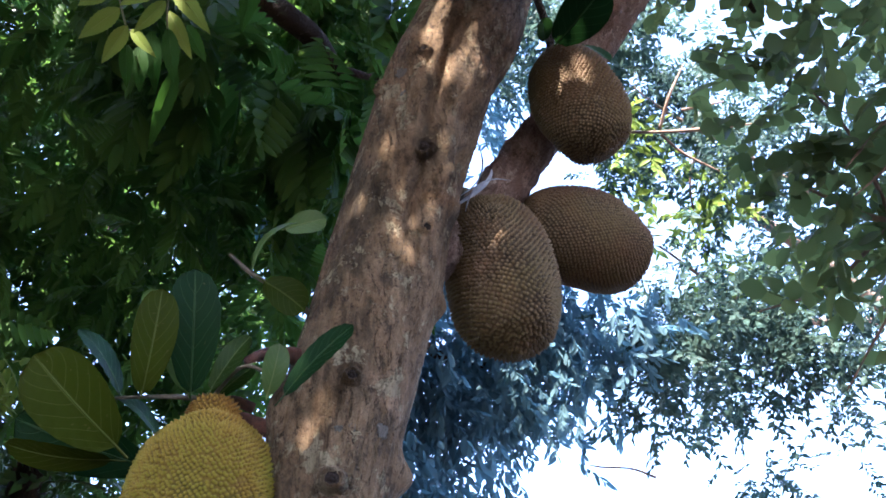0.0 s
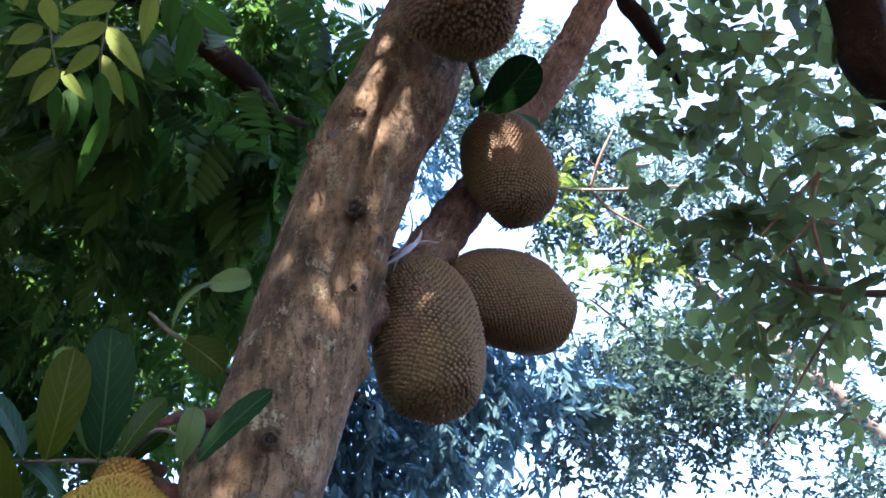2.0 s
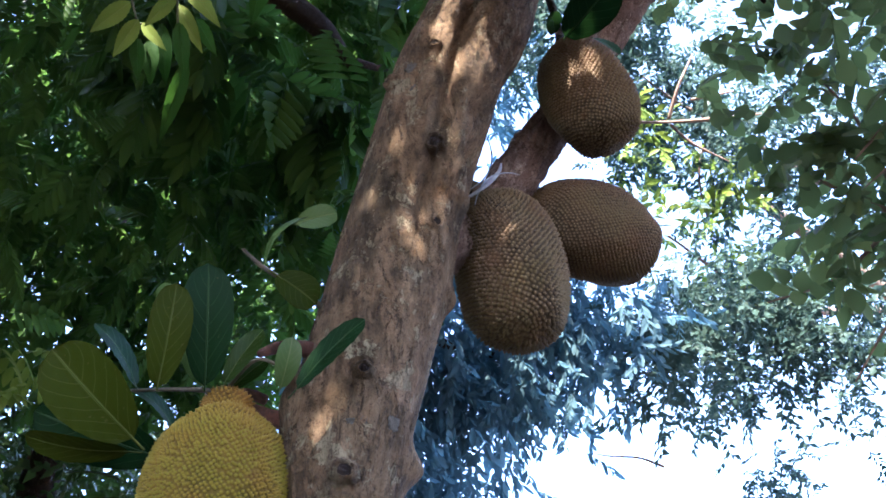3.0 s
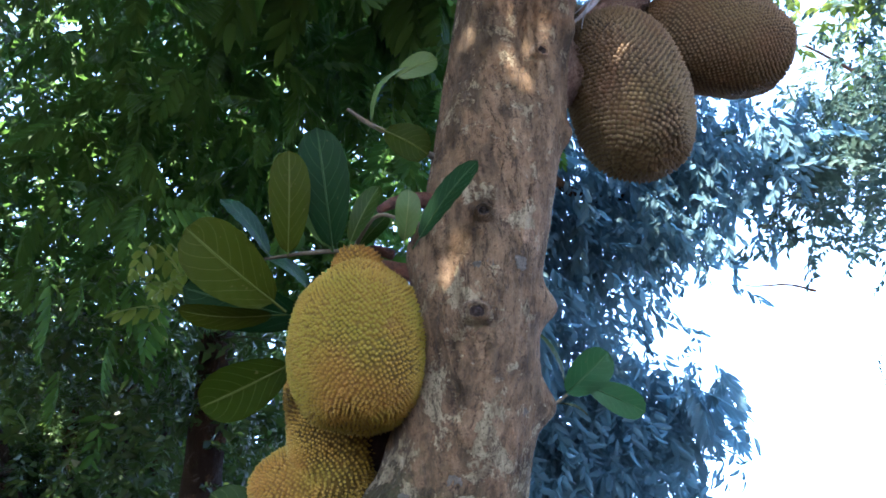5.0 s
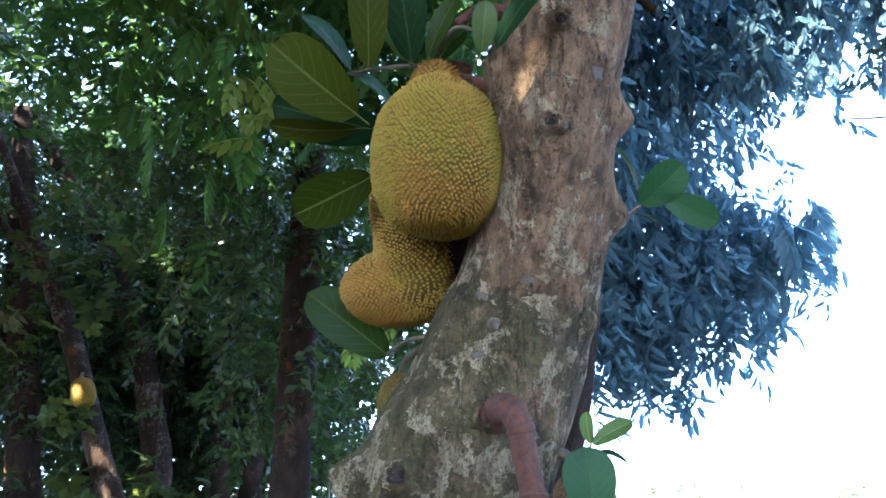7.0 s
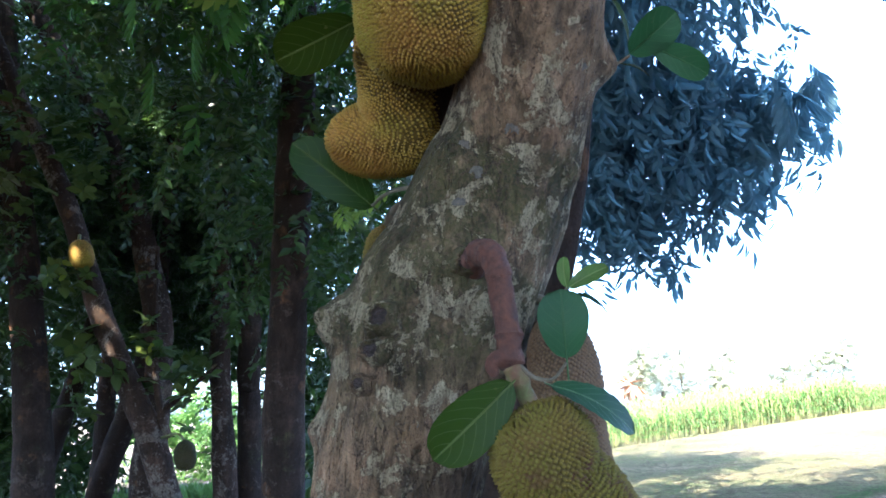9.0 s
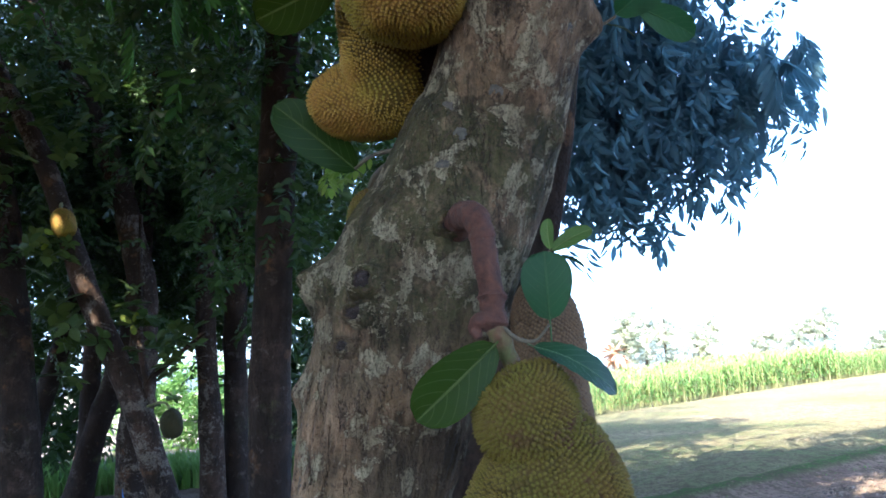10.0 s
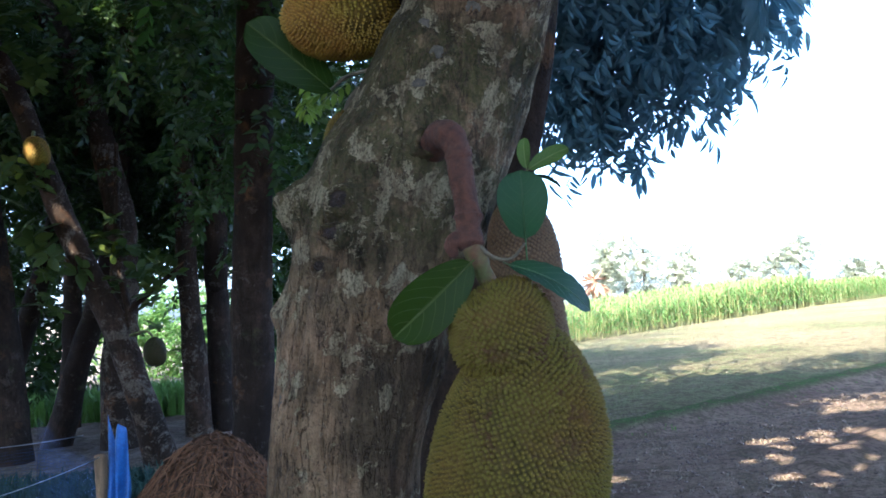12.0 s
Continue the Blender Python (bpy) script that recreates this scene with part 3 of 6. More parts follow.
def rind_mesh(points, material, seed, spacing, height):
    """The rind of a fruit along points (x, y, z, radius), set with six-sided spikes."""
    rng = np.random.default_rng(seed)
    n, seg = 60, 48
    p = spline(points, n)
    tan, a, b = frames_along(p[:, :3])

    def surface(s, t):
        """Place and outward normal at s along (0 to 1) and turn t."""
        def at(s, t):
            u = np.clip(s, 0, 1) * (n - 1)
            i = np.minimum(u.astype(int), n - 2)
            w = (u - i)[:, None]
            c = p[i, :3] * (1 - w) + p[i + 1, :3] * w
            r = np.maximum(p[i, 3] * (1 - w[:, 0]) + p[i + 1, 3] * w[:, 0], 0.001)
            r = r * (1 + 0.035 * np.sin(3 * t + seed + 5 * s) + 0.02 * np.sin(5 * t - 2 * seed + 9 * s))
            e1 = a[i] * (1 - w) + a[i + 1] * w
            e2 = b[i] * (1 - w) + b[i + 1] * w
            return c + (e1 * np.cos(t)[:, None] + e2 * np.sin(t)[:, None]) * r[:, None]
        c = at(s, t)
        d1 = at(np.minimum(s + 0.004, 1), t) - at(np.maximum(s - 0.004, 0), t)
        d2 = at(s, t + 0.01) - at(s, t - 0.01)
        nn = np.cross(d2, d1)
        nn /= np.linalg.norm(nn, axis=1)[:, None] + 1e-12
        return c, nn

    ss, tt = np.meshgrid(np.linspace(0, 1, n), np.linspace(0, 2 * np.pi, seg, endpoint=False), indexing="ij")
    body, bn = surface(ss.ravel(), tt.ravel())
    body -= bn * 0.001
    i, j = np.meshgrid(np.arange(n - 1), np.arange(seg), indexing="ij")
    k = (j + 1) % seg
    quads = np.stack([i * seg + j, i * seg + k, (i + 1) * seg + k, (i + 1) * seg + j], -1).reshape(-1, 4)
    tris = np.vstack([quads[:, [0, 1, 2]], quads[:, [0, 2, 3]]])
    # spikes on a spiral, evenly spaced over the surface
    fine = spline(points, 600)
    step = np.linalg.norm(np.diff(fine, axis=0), axis=1)
    run = np.concatenate([[0], np.cumsum(step)])
    girth = np.concatenate([[0], np.cumsum(step * np.pi * (fine[1:, 3] + fine[:-1, 3]))])
    m = int(girth[-1] / (0.866 * spacing**2))
    sp = np.interp((np.arange(m) + 0.5) / m * girth[-1], girth, np.linspace(0, 1, 600)) + rng.normal(0, 0.10, m) * spacing / run[-1]
    tp = np.arange(m) * np.pi * (3 - math.sqrt(5)) + rng.normal(0, 0.10, m) * spacing / np.maximum(np.interp(sp, np.linspace(0, 1, 600), fine[:, 3]), 0.02)
    sp = np.clip(sp, 0, 1)
    c, nn = surface(sp, tp)
    e1 = np.cross(nn, np.array([0.2, 0.1, 0.97]))
    e1 /= np.linalg.norm(e1, axis=1)[:, None] + 1e-9
    e2 = np.cross(nn, e1)
    m = len(c)
    size = spacing * 0.56 * rng.uniform(0.90, 1.12, m)
    tall = height * rng.uniform(0.72, 1.18, m)
    turn = rng.uniform(0, np.pi, m)
    rim = [c + (e1 * np.cos(h + turn)[:, None] + e2 * np.sin(h + turn)[:, None]) * size[:, None] - nn * 0.0012 for h in np.arange(6) * np.pi / 3]
    top = c + nn * tall[:, None] + (e1 * rng.normal(0, 0.12, m)[:, None] + e2 * rng.normal(0, 0.12, m)[:, None]) * size[:, None]
    sv = np.stack(rim + [top], 1).reshape(-1, 3)
    ft = [(h, (h + 1) % 6, 6) for h in range(6)]
    sf = (np.asarray(ft)[None] + (np.arange(m) * 7)[:, None, None]).reshape(-1, 3) + len(body)
    me = mesh_from("rind", np.vstack([body, sv]), np.vstack([tris, sf]), material)
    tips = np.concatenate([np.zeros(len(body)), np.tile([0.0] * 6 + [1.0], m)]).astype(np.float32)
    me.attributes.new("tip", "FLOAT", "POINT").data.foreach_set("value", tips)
    return me, tuple(p[n // 2, :3])


def jackfruit(points, material, label, stalk=None, spacing=0.0090, height=0.0060, seed=1, stalk_material=GREEN_STALK, group="jackfruits on the tree", lobe=None):
    """A jackfruit with its stalk; lobe: a second swelling of the same fruit."""
    me, centre = rind_mesh(points, material, seed, spacing, height)
    ob = thing("jackfruit", label, "fruit", centre, group)
    part("rind", me, ob)
    if lobe:
        part("lobe", rind_mesh(lobe, material, seed + 1, spacing, height)[0], ob, "swollen neck of the fruit")
    if stalk:
        part("stalk", tube("stalk", stalk, stalk_material, 12, 18, 0.10, 40), ob)
    return ob


def fruit_points(centre, axis, length, width, neck=0.0):
    """An egg-shaped fruit about centre, its axis pointing down its length."""
    c, d = Vector(centre), Vector(axis).normalized()
    rows = []
    for i in range(15):
        s = i / 14
        r = 0.5 * width * max(0.0, 1 - abs(2 * s - 1.04) ** 2.5) ** 0.52 if 0 < i < 14 else 0.004
        if neck and s < 0.22:
            r = max(r * 0.8, 0.5 * width * neck) if i > 0 else 0.02
        rows.append((*(c + d * (s - 0.5) * length), r))
    return rows


# leaf shapes for whole crowns: verts and triangles, one unit long
def blade(width, fold=0.12, bend=0.15):
    v = [(0, 0, 0), (-0.40 * width, 0.22, fold * 0.8 * width), (-0.5 * width, 0.52, fold * width - bend * 0.3), (-0.3 * width, 0.8, fold * 0.6 * width - bend * 0.7),
         (0, 1, -bend), (0.3 * width, 0.8, fold * 0.6 * width - bend * 0.7), (0.5 * width, 0.52, fold * width - bend * 0.3), (0.40 * width, 0.22, fold * 0.8 * width), (0, 0.5, -bend * 0.3 - 0.02)]
    return np.array(v, float), np.array([(i, 8, (i + 1) % 8) for i in range(8)])[:, [0, 2, 1]]


def joined(pieces):
    v, f, n = [], [], 0
    for a, b in pieces:
        v.append(a)
        f.append(b + n)
        n += len(a)
    return np.vstack(v), np.vstack(f)


def turned(shape, size, m):
    v, f = shape
    r = np.array(m.to_3x3())
    return v * size @ r.T + np.array(m.translation), f


def frond(pairs, leaflet, width, droop=0.25, sweep=58):
    """A feathered leaf: a midrib with pairs of leaflets."""
    one = blade(width, 0.10, 0.18)
    out = []
    r = 0.006
    rib = [(-r, 0, 0), (r, 0, 0), (0, 0, r)]
    v = []
    for i in range(5):
        s = i / 4
        v += [(x * (1.1 - s), s, -droop * s * s + z * (1.1 - s)) for x, _, z in rib]
    f = []
    for i in range(4):
        for a, b in ((0, 1), (1, 2), (2, 0)):
            f += [(i * 3 + a, i * 3 + b, i * 3 + 3 + b), (i * 3 + a, i * 3 + 3 + b, i * 3 + 3 + a)]
    out.append((np.array(v, float), np.array(f)))
    for i in range(pairs):
        s = 0.16 + 0.8 * i / (pairs - 1)
        z = -droop * s * s
        k = leaflet * (0.75 + 0.5 * math.sin(math.pi * min(1, s * 0.95)))
        for side in (-1, 1):
            out.append(turned(one, k, pose(0, s, z, -14 - 20 * s, side * 10, -side * (sweep - 22 * s))))
    out.append(turned(one, leaflet, pose(0, 1, -droop, -25, 0, 0)))
    return joined(out)


def whorl(count, width, spread=62):
    """A twig's end with leaves all round."""
    out = []
    one = blade(width, 0.14, 0.16)
    for i in range(count):
        a = i * 137.5
        out.append(turned(one, 0.8 + 0.2 * ((i * 7) % 5) / 4, pose(0, 0, 0.05 * i / count, 0, 0, a) @ pose(0, 0.04, 0, 78 - spread - 9 * (i % 3), 10 * (i % 2), 0)))
    return joined(out)


def spray(count, width, seed, length=0.45, hang=0.5, spread=55):
    """A short twig with leaves set along it at uneven angles."""
    r = random.Random(seed)
    out = []
    one = [blade(width, 0.12, 0.10), blade(width * 0.9, 0.2, 0.28), blade(width * 1.1, 0.05, 0.0)]
    v = [(x, s, z - 0.15 * s * s) for s in (0, 0.5, 1) for x, z in ((-0.008, 0), (0.008, 0), (0, 0.012))]
    f = []
    for i in range(2):
        for a, b in ((0, 1), (1, 2), (2, 0)):
            f += [(i * 3 + a, i * 3 + b, i * 3 + 3 + b), (i * 3 + a, i * 3 + 3 + b, i * 3 + 3 + a)]
    out.append((np.array(v, float), np.array(f)))
    for i in range(count):
        s = 0.12 + 0.88 * i / max(1, count - 1)
        side = -1 if i % 2 else 1
        turn = side * (spread * (1.1 - 0.6 * s) + r.uniform(-22, 22))
        out.append(turned(one[i % 3], length * r.uniform(0.7, 1.15), pose(0, s, -0.15 * s * s, 0, 0, turn) @ pose(0, 0, 0, -hang * r.uniform(15, 95) + 8, r.uniform(-55, 55), 0)))
    return joined(out)


def slip(width, fold=0.15):
    """A small leaf of four triangles."""
    return np.array([(0, 0, 0), (-0.5 * width, 0.45, fold * width), (0, 1, -0.12), (0.5 * width, 0.45, fold * width), (0, 0.5, -0.03)], float), np.array([(0, 4, 1), (1, 4, 2), (2, 4, 3), (3, 4, 0)])[:, [0, 2, 1]]


def slips(count, width, seed, length, hang=0.5, spread=60):
    """A twig with many small leaves."""
    r = random.Random(seed)
    out = []
    one = slip(width)
    for i in range(count):
        s = 0.08 + 0.92 * i / (count - 1)
        turn = (-1 if i % 2 else 1) * (spread * (1.1 - 0.5 * s) + r.uniform(-25, 25))
        out.append(turned(one, length * r.uniform(0.65, 1.2), pose(r.uniform(-0.05, 0.05), s, -0.15 * s * s + r.uniform(-0.05, 0.05), 0, 0, turn) @ pose(0, 0, 0, -hang * r.uniform(0, 95) + 8, r.uniform(-60, 60), 0)))
    return joined(out)


SLIPS = slips(16, 0.48, 7, 0.27)
SHADE_SLIPS = slips(8, 0.80, 8, 0.58, 0.35)
SPRAY_A, SPRAY_B = spray(9, 0.34, 1), spray(8, 0.38, 2)
SPRAY_HANG = spray(8, 0.30, 3, 0.62, 0.95, 45)
SPRAY_ROUND = spray(6, 0.62, 4, 0.58, 0.35, 60)
FROND = frond(7, 0.36, 0.27)
LIME_FROND = frond(4, 0.46, 0.44, 0.2, 62)
FINE_FROND = frond(12, 0.26, 0.26)
LONG_FROND = frond(7, 0.52, 0.20, 0.35, 50)
WHORL = whorl(6, 0.56)
NARROW_WHORL = whorl(8, 0.24, 40)


def open_shafts(w, faces, gaps):
    """Leaves the crown open where a shaft of sun comes through: leaves at its edge are split finely and bitten out."""
    s = np.array(SUN)

    def inside(q, more):
        hit = np.zeros(len(q), bool)
        for at, r in gaps:
            d = q - np.array(at)
            run = d @ s
            hit |= ((d * d).sum(1) - run * run < (r * 0.52 + 0.0013 * run + more) ** 2) & (run > 0.35)
        return hit

    for _ in range(4):
        tri = w[faces]
        mid = tri.mean(1)
        reach = np.linalg.norm(tri - mid[:, None], axis=2).max(1)
        near = inside(mid, 0.0) | ((reach > 0.016) & inside(mid, reach))
        if not near.any():
            break
        a, b, c = np.moveaxis(tri[near], 1, 0)
        ab, bc, ca = (a + b) / 2, (b + c) / 2, (c + a) / 2
        new_v = np.stack([a, ab, ca, ab, b, bc, ca, bc, c, ab, bc, ca], 1).reshape(-1, 3)
        fresh = np.arange(len(new_v)).reshape(-1, 3) + len(w)
        faces = np.vstack([faces[~near], fresh])
        w = np.vstack([w, new_v])
        faces = faces[~inside(w[faces].mean(1), 0.0)]
    used, faces = np.unique(faces, return_inverse=True)
    return w[used], faces.reshape(-1, 3)


def scatter(name, shape, blobs, size, material, seed, droop=(0.0, 0.5), clump=9, loose=0.5, gaps=()):
    """Leaves in clumps through ellipsoids (x, y, z, rx, ry, rz, count), in one mesh."""
    rng = np.random.default_rng(seed)
    pts = []
    for x, y, z, rx, ry, rz, count in blobs:
        k = max(1, count // clump)
        d = rng.normal(size=(k, 3))
        d /= np.linalg.norm(d, axis=1)[:, None]
        d *= rng.uniform(0.08, 1, (k, 1)) ** 0.42
        c = d * (rx, ry, rz) + (x, y, z)
        q = np.repeat(c, clump, 0) + rng.normal(size=(k * clump, 3)) * loose
        pts.append(q)
    pts = np.vstack(pts)
    m = len(pts)
    yaw = rng.uniform(0, 2 * np.pi, m)
    pitch = -rng.uniform(droop[0], droop[1], m) * np.pi / 2
    roll = rng.normal(0, 0.45, m)
    cy, sy, cp, sp, cr, sr = np.cos(yaw), np.sin(yaw), np.cos(pitch), np.sin(pitch), np.cos(roll), np.sin(roll)
    fy = np.stack([-sy * cp, cy * cp, sp], 1)
    fx = np.stack([cy, sy, np.zeros(m)], 1)
    fz = np.cross(fx, fy)
    rx_ = fx * cr[:, None] - fz * sr[:, None]
    rz_ = fx * sr[:, None] + fz * cr[:, None]
    sz = size * rng.uniform(0.7, 1.25, m)
    v, f = shape
    w = (rx_[:, None] * v[None, :, 0:1] + fy[:, None] * v[None, :, 1:2] + rz_[:, None] * v[None, :, 2:3]) * sz[:, None, None] + pts[:, None]
    w = w.reshape(-1, 3)
    faces = (f[None] + (np.arange(m) * len(v))[:, None, None]).reshape(-1, 3)
    if gaps:
        w, faces = open_shafts(w, faces, gaps)
    return mesh_from(name, w, faces, material)


def ground_height(x, y):
    return 2.5 * np.tanh(np.asarray(x) / 50)


# ---- ground ----
def build_ground():
    def axis(lo, hi):
        far = np.cumsum(0.3 * 1.3 ** np.arange(28))
        return np.concatenate([lo - far[::-1], np.arange(lo, hi, 0.18), hi + far])
    xs, ys = axis(-6, 16), axis(-1, 25)
    X, Y = np.meshgrid(xs, ys, indexing="ij")
    Z = ground_height(X, Y).copy()
    near = (np.abs(X) < 20) & (np.abs(Y) < 28)
    for i, j in zip(*np.nonzero(near)):
        Z[i, j] += 0.020 * noise.fractal(Vector((X[i, j] * 2.6, Y[i, j] * 2.6, 0)), 0.6, 2.1, 5)
        # the low grassy bank across the field
        d = abs((Y[i, j] - 7.9) - 0.72 * (X[i, j] - 1.7)) / 1.23
        Z[i, j] += 0.13 * math.exp(-((d / 0.24) ** 2)) * (X[i, j] > 0.2)
        # furrow ridges along the crop
        for y0 in (13.55, 7.1, 3.3):
            d = (Y[i, j] - y0 - 0.937 * X[i, j]) / 1.37
            Z[i, j] += 0.06 * math.exp(-((d / 0.15) ** 2)) * (X[i, j] > 2.5)
    n, m = X.shape
    i, j = np.meshgrid(np.arange(n - 1), np.arange(m - 1), indexing="ij")
    f = np.stack([i * m + j, (i + 1) * m + j, (i + 1) * m + j + 1, i * m + j + 1], -1).reshape(-1, 4)
    ob = new("ground", mesh_from("ground", np.stack([X, Y, Z], -1).reshape(-1, 3), f, SOIL))
    tagged(ob, "mown dry field soil with straw and thin grass", "ground", kind="structure")


build_ground()

# ---- the jackfruit tree ----
jack = thing("jackfruit_tree", "old jackfruit tree with grey-brown lichened bark and fruit on its trunk", "tree", (-0.16, 1.85, 0.0))
TRUNK = [
    (-0.16, 1.86, -0.15, 0.30), (-0.158, 1.856, 0.15, 0.225), (-0.155, 1.85, 0.50, 0.175), (-0.146, 1.85, 0.966, 0.157), (-0.129, 1.86, 1.139, 0.162),
    (-0.102, 1.877, 1.268, 0.178), (-0.060, 1.90, 1.446, 0.198), (-0.002, 1.908, 1.608, 0.204), (0.055, 1.90, 1.717, 0.191), (0.114, 1.88, 1.86, 0.181), (0.160, 1.845, 1.96, 0.162),
    (0.204, 1.756, 2.116, 0.148), (0.239, 1.675, 2.343, 0.141), (0.290, 1.62, 2.58, 0.148), (0.336, 1.585, 2.763, 0.152), (0.369, 1.541, 2.93, 0.147),
    (0.415, 1.461, 3.124, 0.150), (0.482, 1.353, 3.37, 0.153), (0.575, 1.26, 3.592, 0.160), (0.74, 1.08, 4.2, 0.135), (0.9, 0.85, 5.0, 0.11), (1.1, 0.5, 6.2, 0.07),
]
# swellings of the trunk: place, size, height
BUMPS = [((-0.215, 1.84, 1.560), 0.048, 0.060), ((-0.235, 1.86, 1.452), 0.045, -0.016), ((-0.262, 1.87, 1.335), 0.032, 0.026), ((-0.110, 1.695, 1.548), 0.055, 0.016), ((-0.135, 1.705, 1.487), 0.040, 0.012), ((0.21, 1.54, 2.213), 0.05, 0.014), ((0.36, 1.68, 2.30), 0.042, 0.044), ((0.36, 1.76, 2.10), 0.045, 0.046), ((0.30, 1.78, 1.86), 0.03, 0.02), ((0.06, 1.69, 1.66), 0.06, 0.02), ((0.384, 1.361, 3.03), 0.07, 0.02),
         ((-0.1, 1.70, 1.53), 0.05, 0.015), ((0.12, 1.64, 2.42), 0.06, 0.025), ((0.444, 1.348, 3.053), 0.035, 0.014), ((0.475, 1.394, 2.993), 0.035, 0.018), ((0.495, 1.449, 2.929), 0.04, 0.018), ((0.511, 1.20, 3.213), 0.05, -0.03), ((0.53, 1.29, 3.127), 0.045, -0.032),
         ((0.53, 1.385, 3.033), 0.045, -0.03), ((0.57, 1.25, 3.25), 0.06, 0.02), ((0.47, 1.57, 2.70), 0.035, 0.02), ((0.35, 1.30, 3.18), 0.03, -0.008), ((0.18, 1.60, 2.30), 0.035, 0.012), ((0.12, 1.66, 2.20), 0.05, -0.012)]


def trunk_mesh():
    n, seg = 720, 224
    p = spline(TRUNK, n)
    tan, a, b = frames_along(p[:, :3])
    ang = np.linspace(0, 2 * np.pi, seg, endpoint=False)
    dirs = a[:, None] * np.cos(ang)[None, :, None] + b[:, None] * np.sin(ang)[None, :, None]
    rad = p[:, 3][:, None] * np.ones((n, seg))
    for i in range(n):
        x, y, z = p[i, :3]
        low = min(1.0, max(0.0, (1.66 - z) / 0.16))
        for j in range(seg):
            dx, dy, dz = dirs[i, j]
            big = noise.fractal((x * 2.2 + dx * 0.7, y * 2.2 + dy * 0.7, z * 2.2 + dz * 0.7), 0.9, 2.0, 3)
            small = noise.fractal((dx * 7, dy * 7, z * 4.5), 0.7, 2.1, 4)
            grain = noise.fractal((dx * 16 + 5, dy * 16, z * 55), 0.6, 2.2, 3)
            r = rad[i, j] * (1 + 0.045 * big + 0.022 * small) + 0.0013 * grain
            if low:
                # old bark: upright plates between fissures
                warp = 0.55 * noise.noise((dx * 3, dy * 3, z * 6))
                plate = noise.fractal((dx * 6.5 + warp, dy * 6.5, z * 5.5), 0.8, 2.1, 3)
                r += low * (0.0035 * plate - 0.0045 * math.exp(-((plate / 0.05) ** 2)))
            rad[i, j] = r
    # flutes run up the side where the trunk meets the limb
    up = np.clip((p[:, 2] - 2.70) / 0.25, 0, 1) * np.clip((3.75 - p[:, 2]) / 0.3, 0, 1)
    for turn, wide, deep in ((-0.20, 0.17, -0.26), (0.18, 0.20, 0.05), (-0.55, 0.07, -0.05), (-0.80, 0.06, -0.035)):
        sway = turn + 0.10 * np.sin(p[:, 2] * 5.0)
        off = (ang[None, :] - sway[:, None] + np.pi) % (2 * np.pi) - np.pi
        rad *= 1 + deep * up[:, None] * np.exp(-((off / wide) ** 2))
    v = p[:, None, :3] + dirs * rad[..., None]
    for at, size, height in BUMPS:
        g = np.exp(-((np.linalg.norm(v - np.array(at), axis=-1) / size) ** 2))
        v += dirs * (g * height)[..., None]
    # craggy broken wood on the stub
    g = np.exp(-((np.linalg.norm(v - np.array((-0.245, 1.82, 1.562)), axis=-1) / 0.055) ** 2))
    for i, j in zip(*np.nonzero(g > 0.08)):
        v[i, j] += dirs[i, j] * g[i, j] * 0.022 * noise.fractal(Vector(v[i, j]) * 38, 0.7, 2.1, 4)
    i, j = np.meshgrid(np.arange(n - 1), np.arange(seg), indexing="ij")
    k = (j + 1) % seg
    f = np.stack([i * seg + j, i * seg + k, (i + 1) * seg + k, (i + 1) * seg + j], -1).reshape(-1, 4)
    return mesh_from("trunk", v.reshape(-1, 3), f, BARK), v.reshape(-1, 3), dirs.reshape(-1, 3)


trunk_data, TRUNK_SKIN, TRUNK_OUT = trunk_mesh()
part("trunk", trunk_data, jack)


def on_trunk(at):
    """The nearest place on the trunk's skin, and the way out of it."""
    k = int(np.argmin(((TRUNK_SKIN - np.array(at)) ** 2).sum(1)))
    return tuple(TRUNK_SKIN[k]), tuple(TRUNK_OUT[k])
LIMB = [(0.40, 1.60, 2.85, 0.07), (0.52, 1.66, 2.98, 0.072), (0.64, 1.67, 3.10, 0.070), (0.76, 1.62, 3.28, 0.068), (0.92, 1.53, 3.52, 0.064), (1.08, 1.40, 3.80, 0.062), (1.30, 1.25, 4.15, 0.06), (1.7, 0.9, 5.0, 0.05)]
part("limb", tube("limb", LIMB, BARK_ROUGH, 110, 150, 0.16, 14, ribs=0.34), jack, "fibrous pale-streaked limb behind the fruit")
for at, nrm, size in [((0.384, 1.361, 3.032), (-0.15, -0.9, -0.35), 0.024), ((0.21, 1.533, 2.213), (-0.1, -1, -0.1), 0.0200), 
                      ((-0.116, 1.690, 1.556), (-0.3, -1, 0.1), 0.028), ((-0.139, 1.705, 1.491), (-0.3, -1, 0.1), 0.022), ((-0.176, 1.72, 1.432), (-0.4, -1, 0), 0.018),
                      ((0.25, 1.515, 2.43), (-0.2, -1, 0), 0.016), ((0.405, 1.40, 2.82), (0, -1, -0.2), 0.015), ((0.40, 1.235, 3.31), (-0.1, -1, -0.3), 0.013), ((0.245, 1.31, 3.26), (-0.95, -0.3, 0.1), 0.018),
                      ((0.055, 1.688, 1.662), (0.1, -1, 0.1), 0.0235)]:
    place, out = on_trunk(at)
    knot(place, Vector(nrm).normalized() * 0.4 + Vector(out), size, jack)
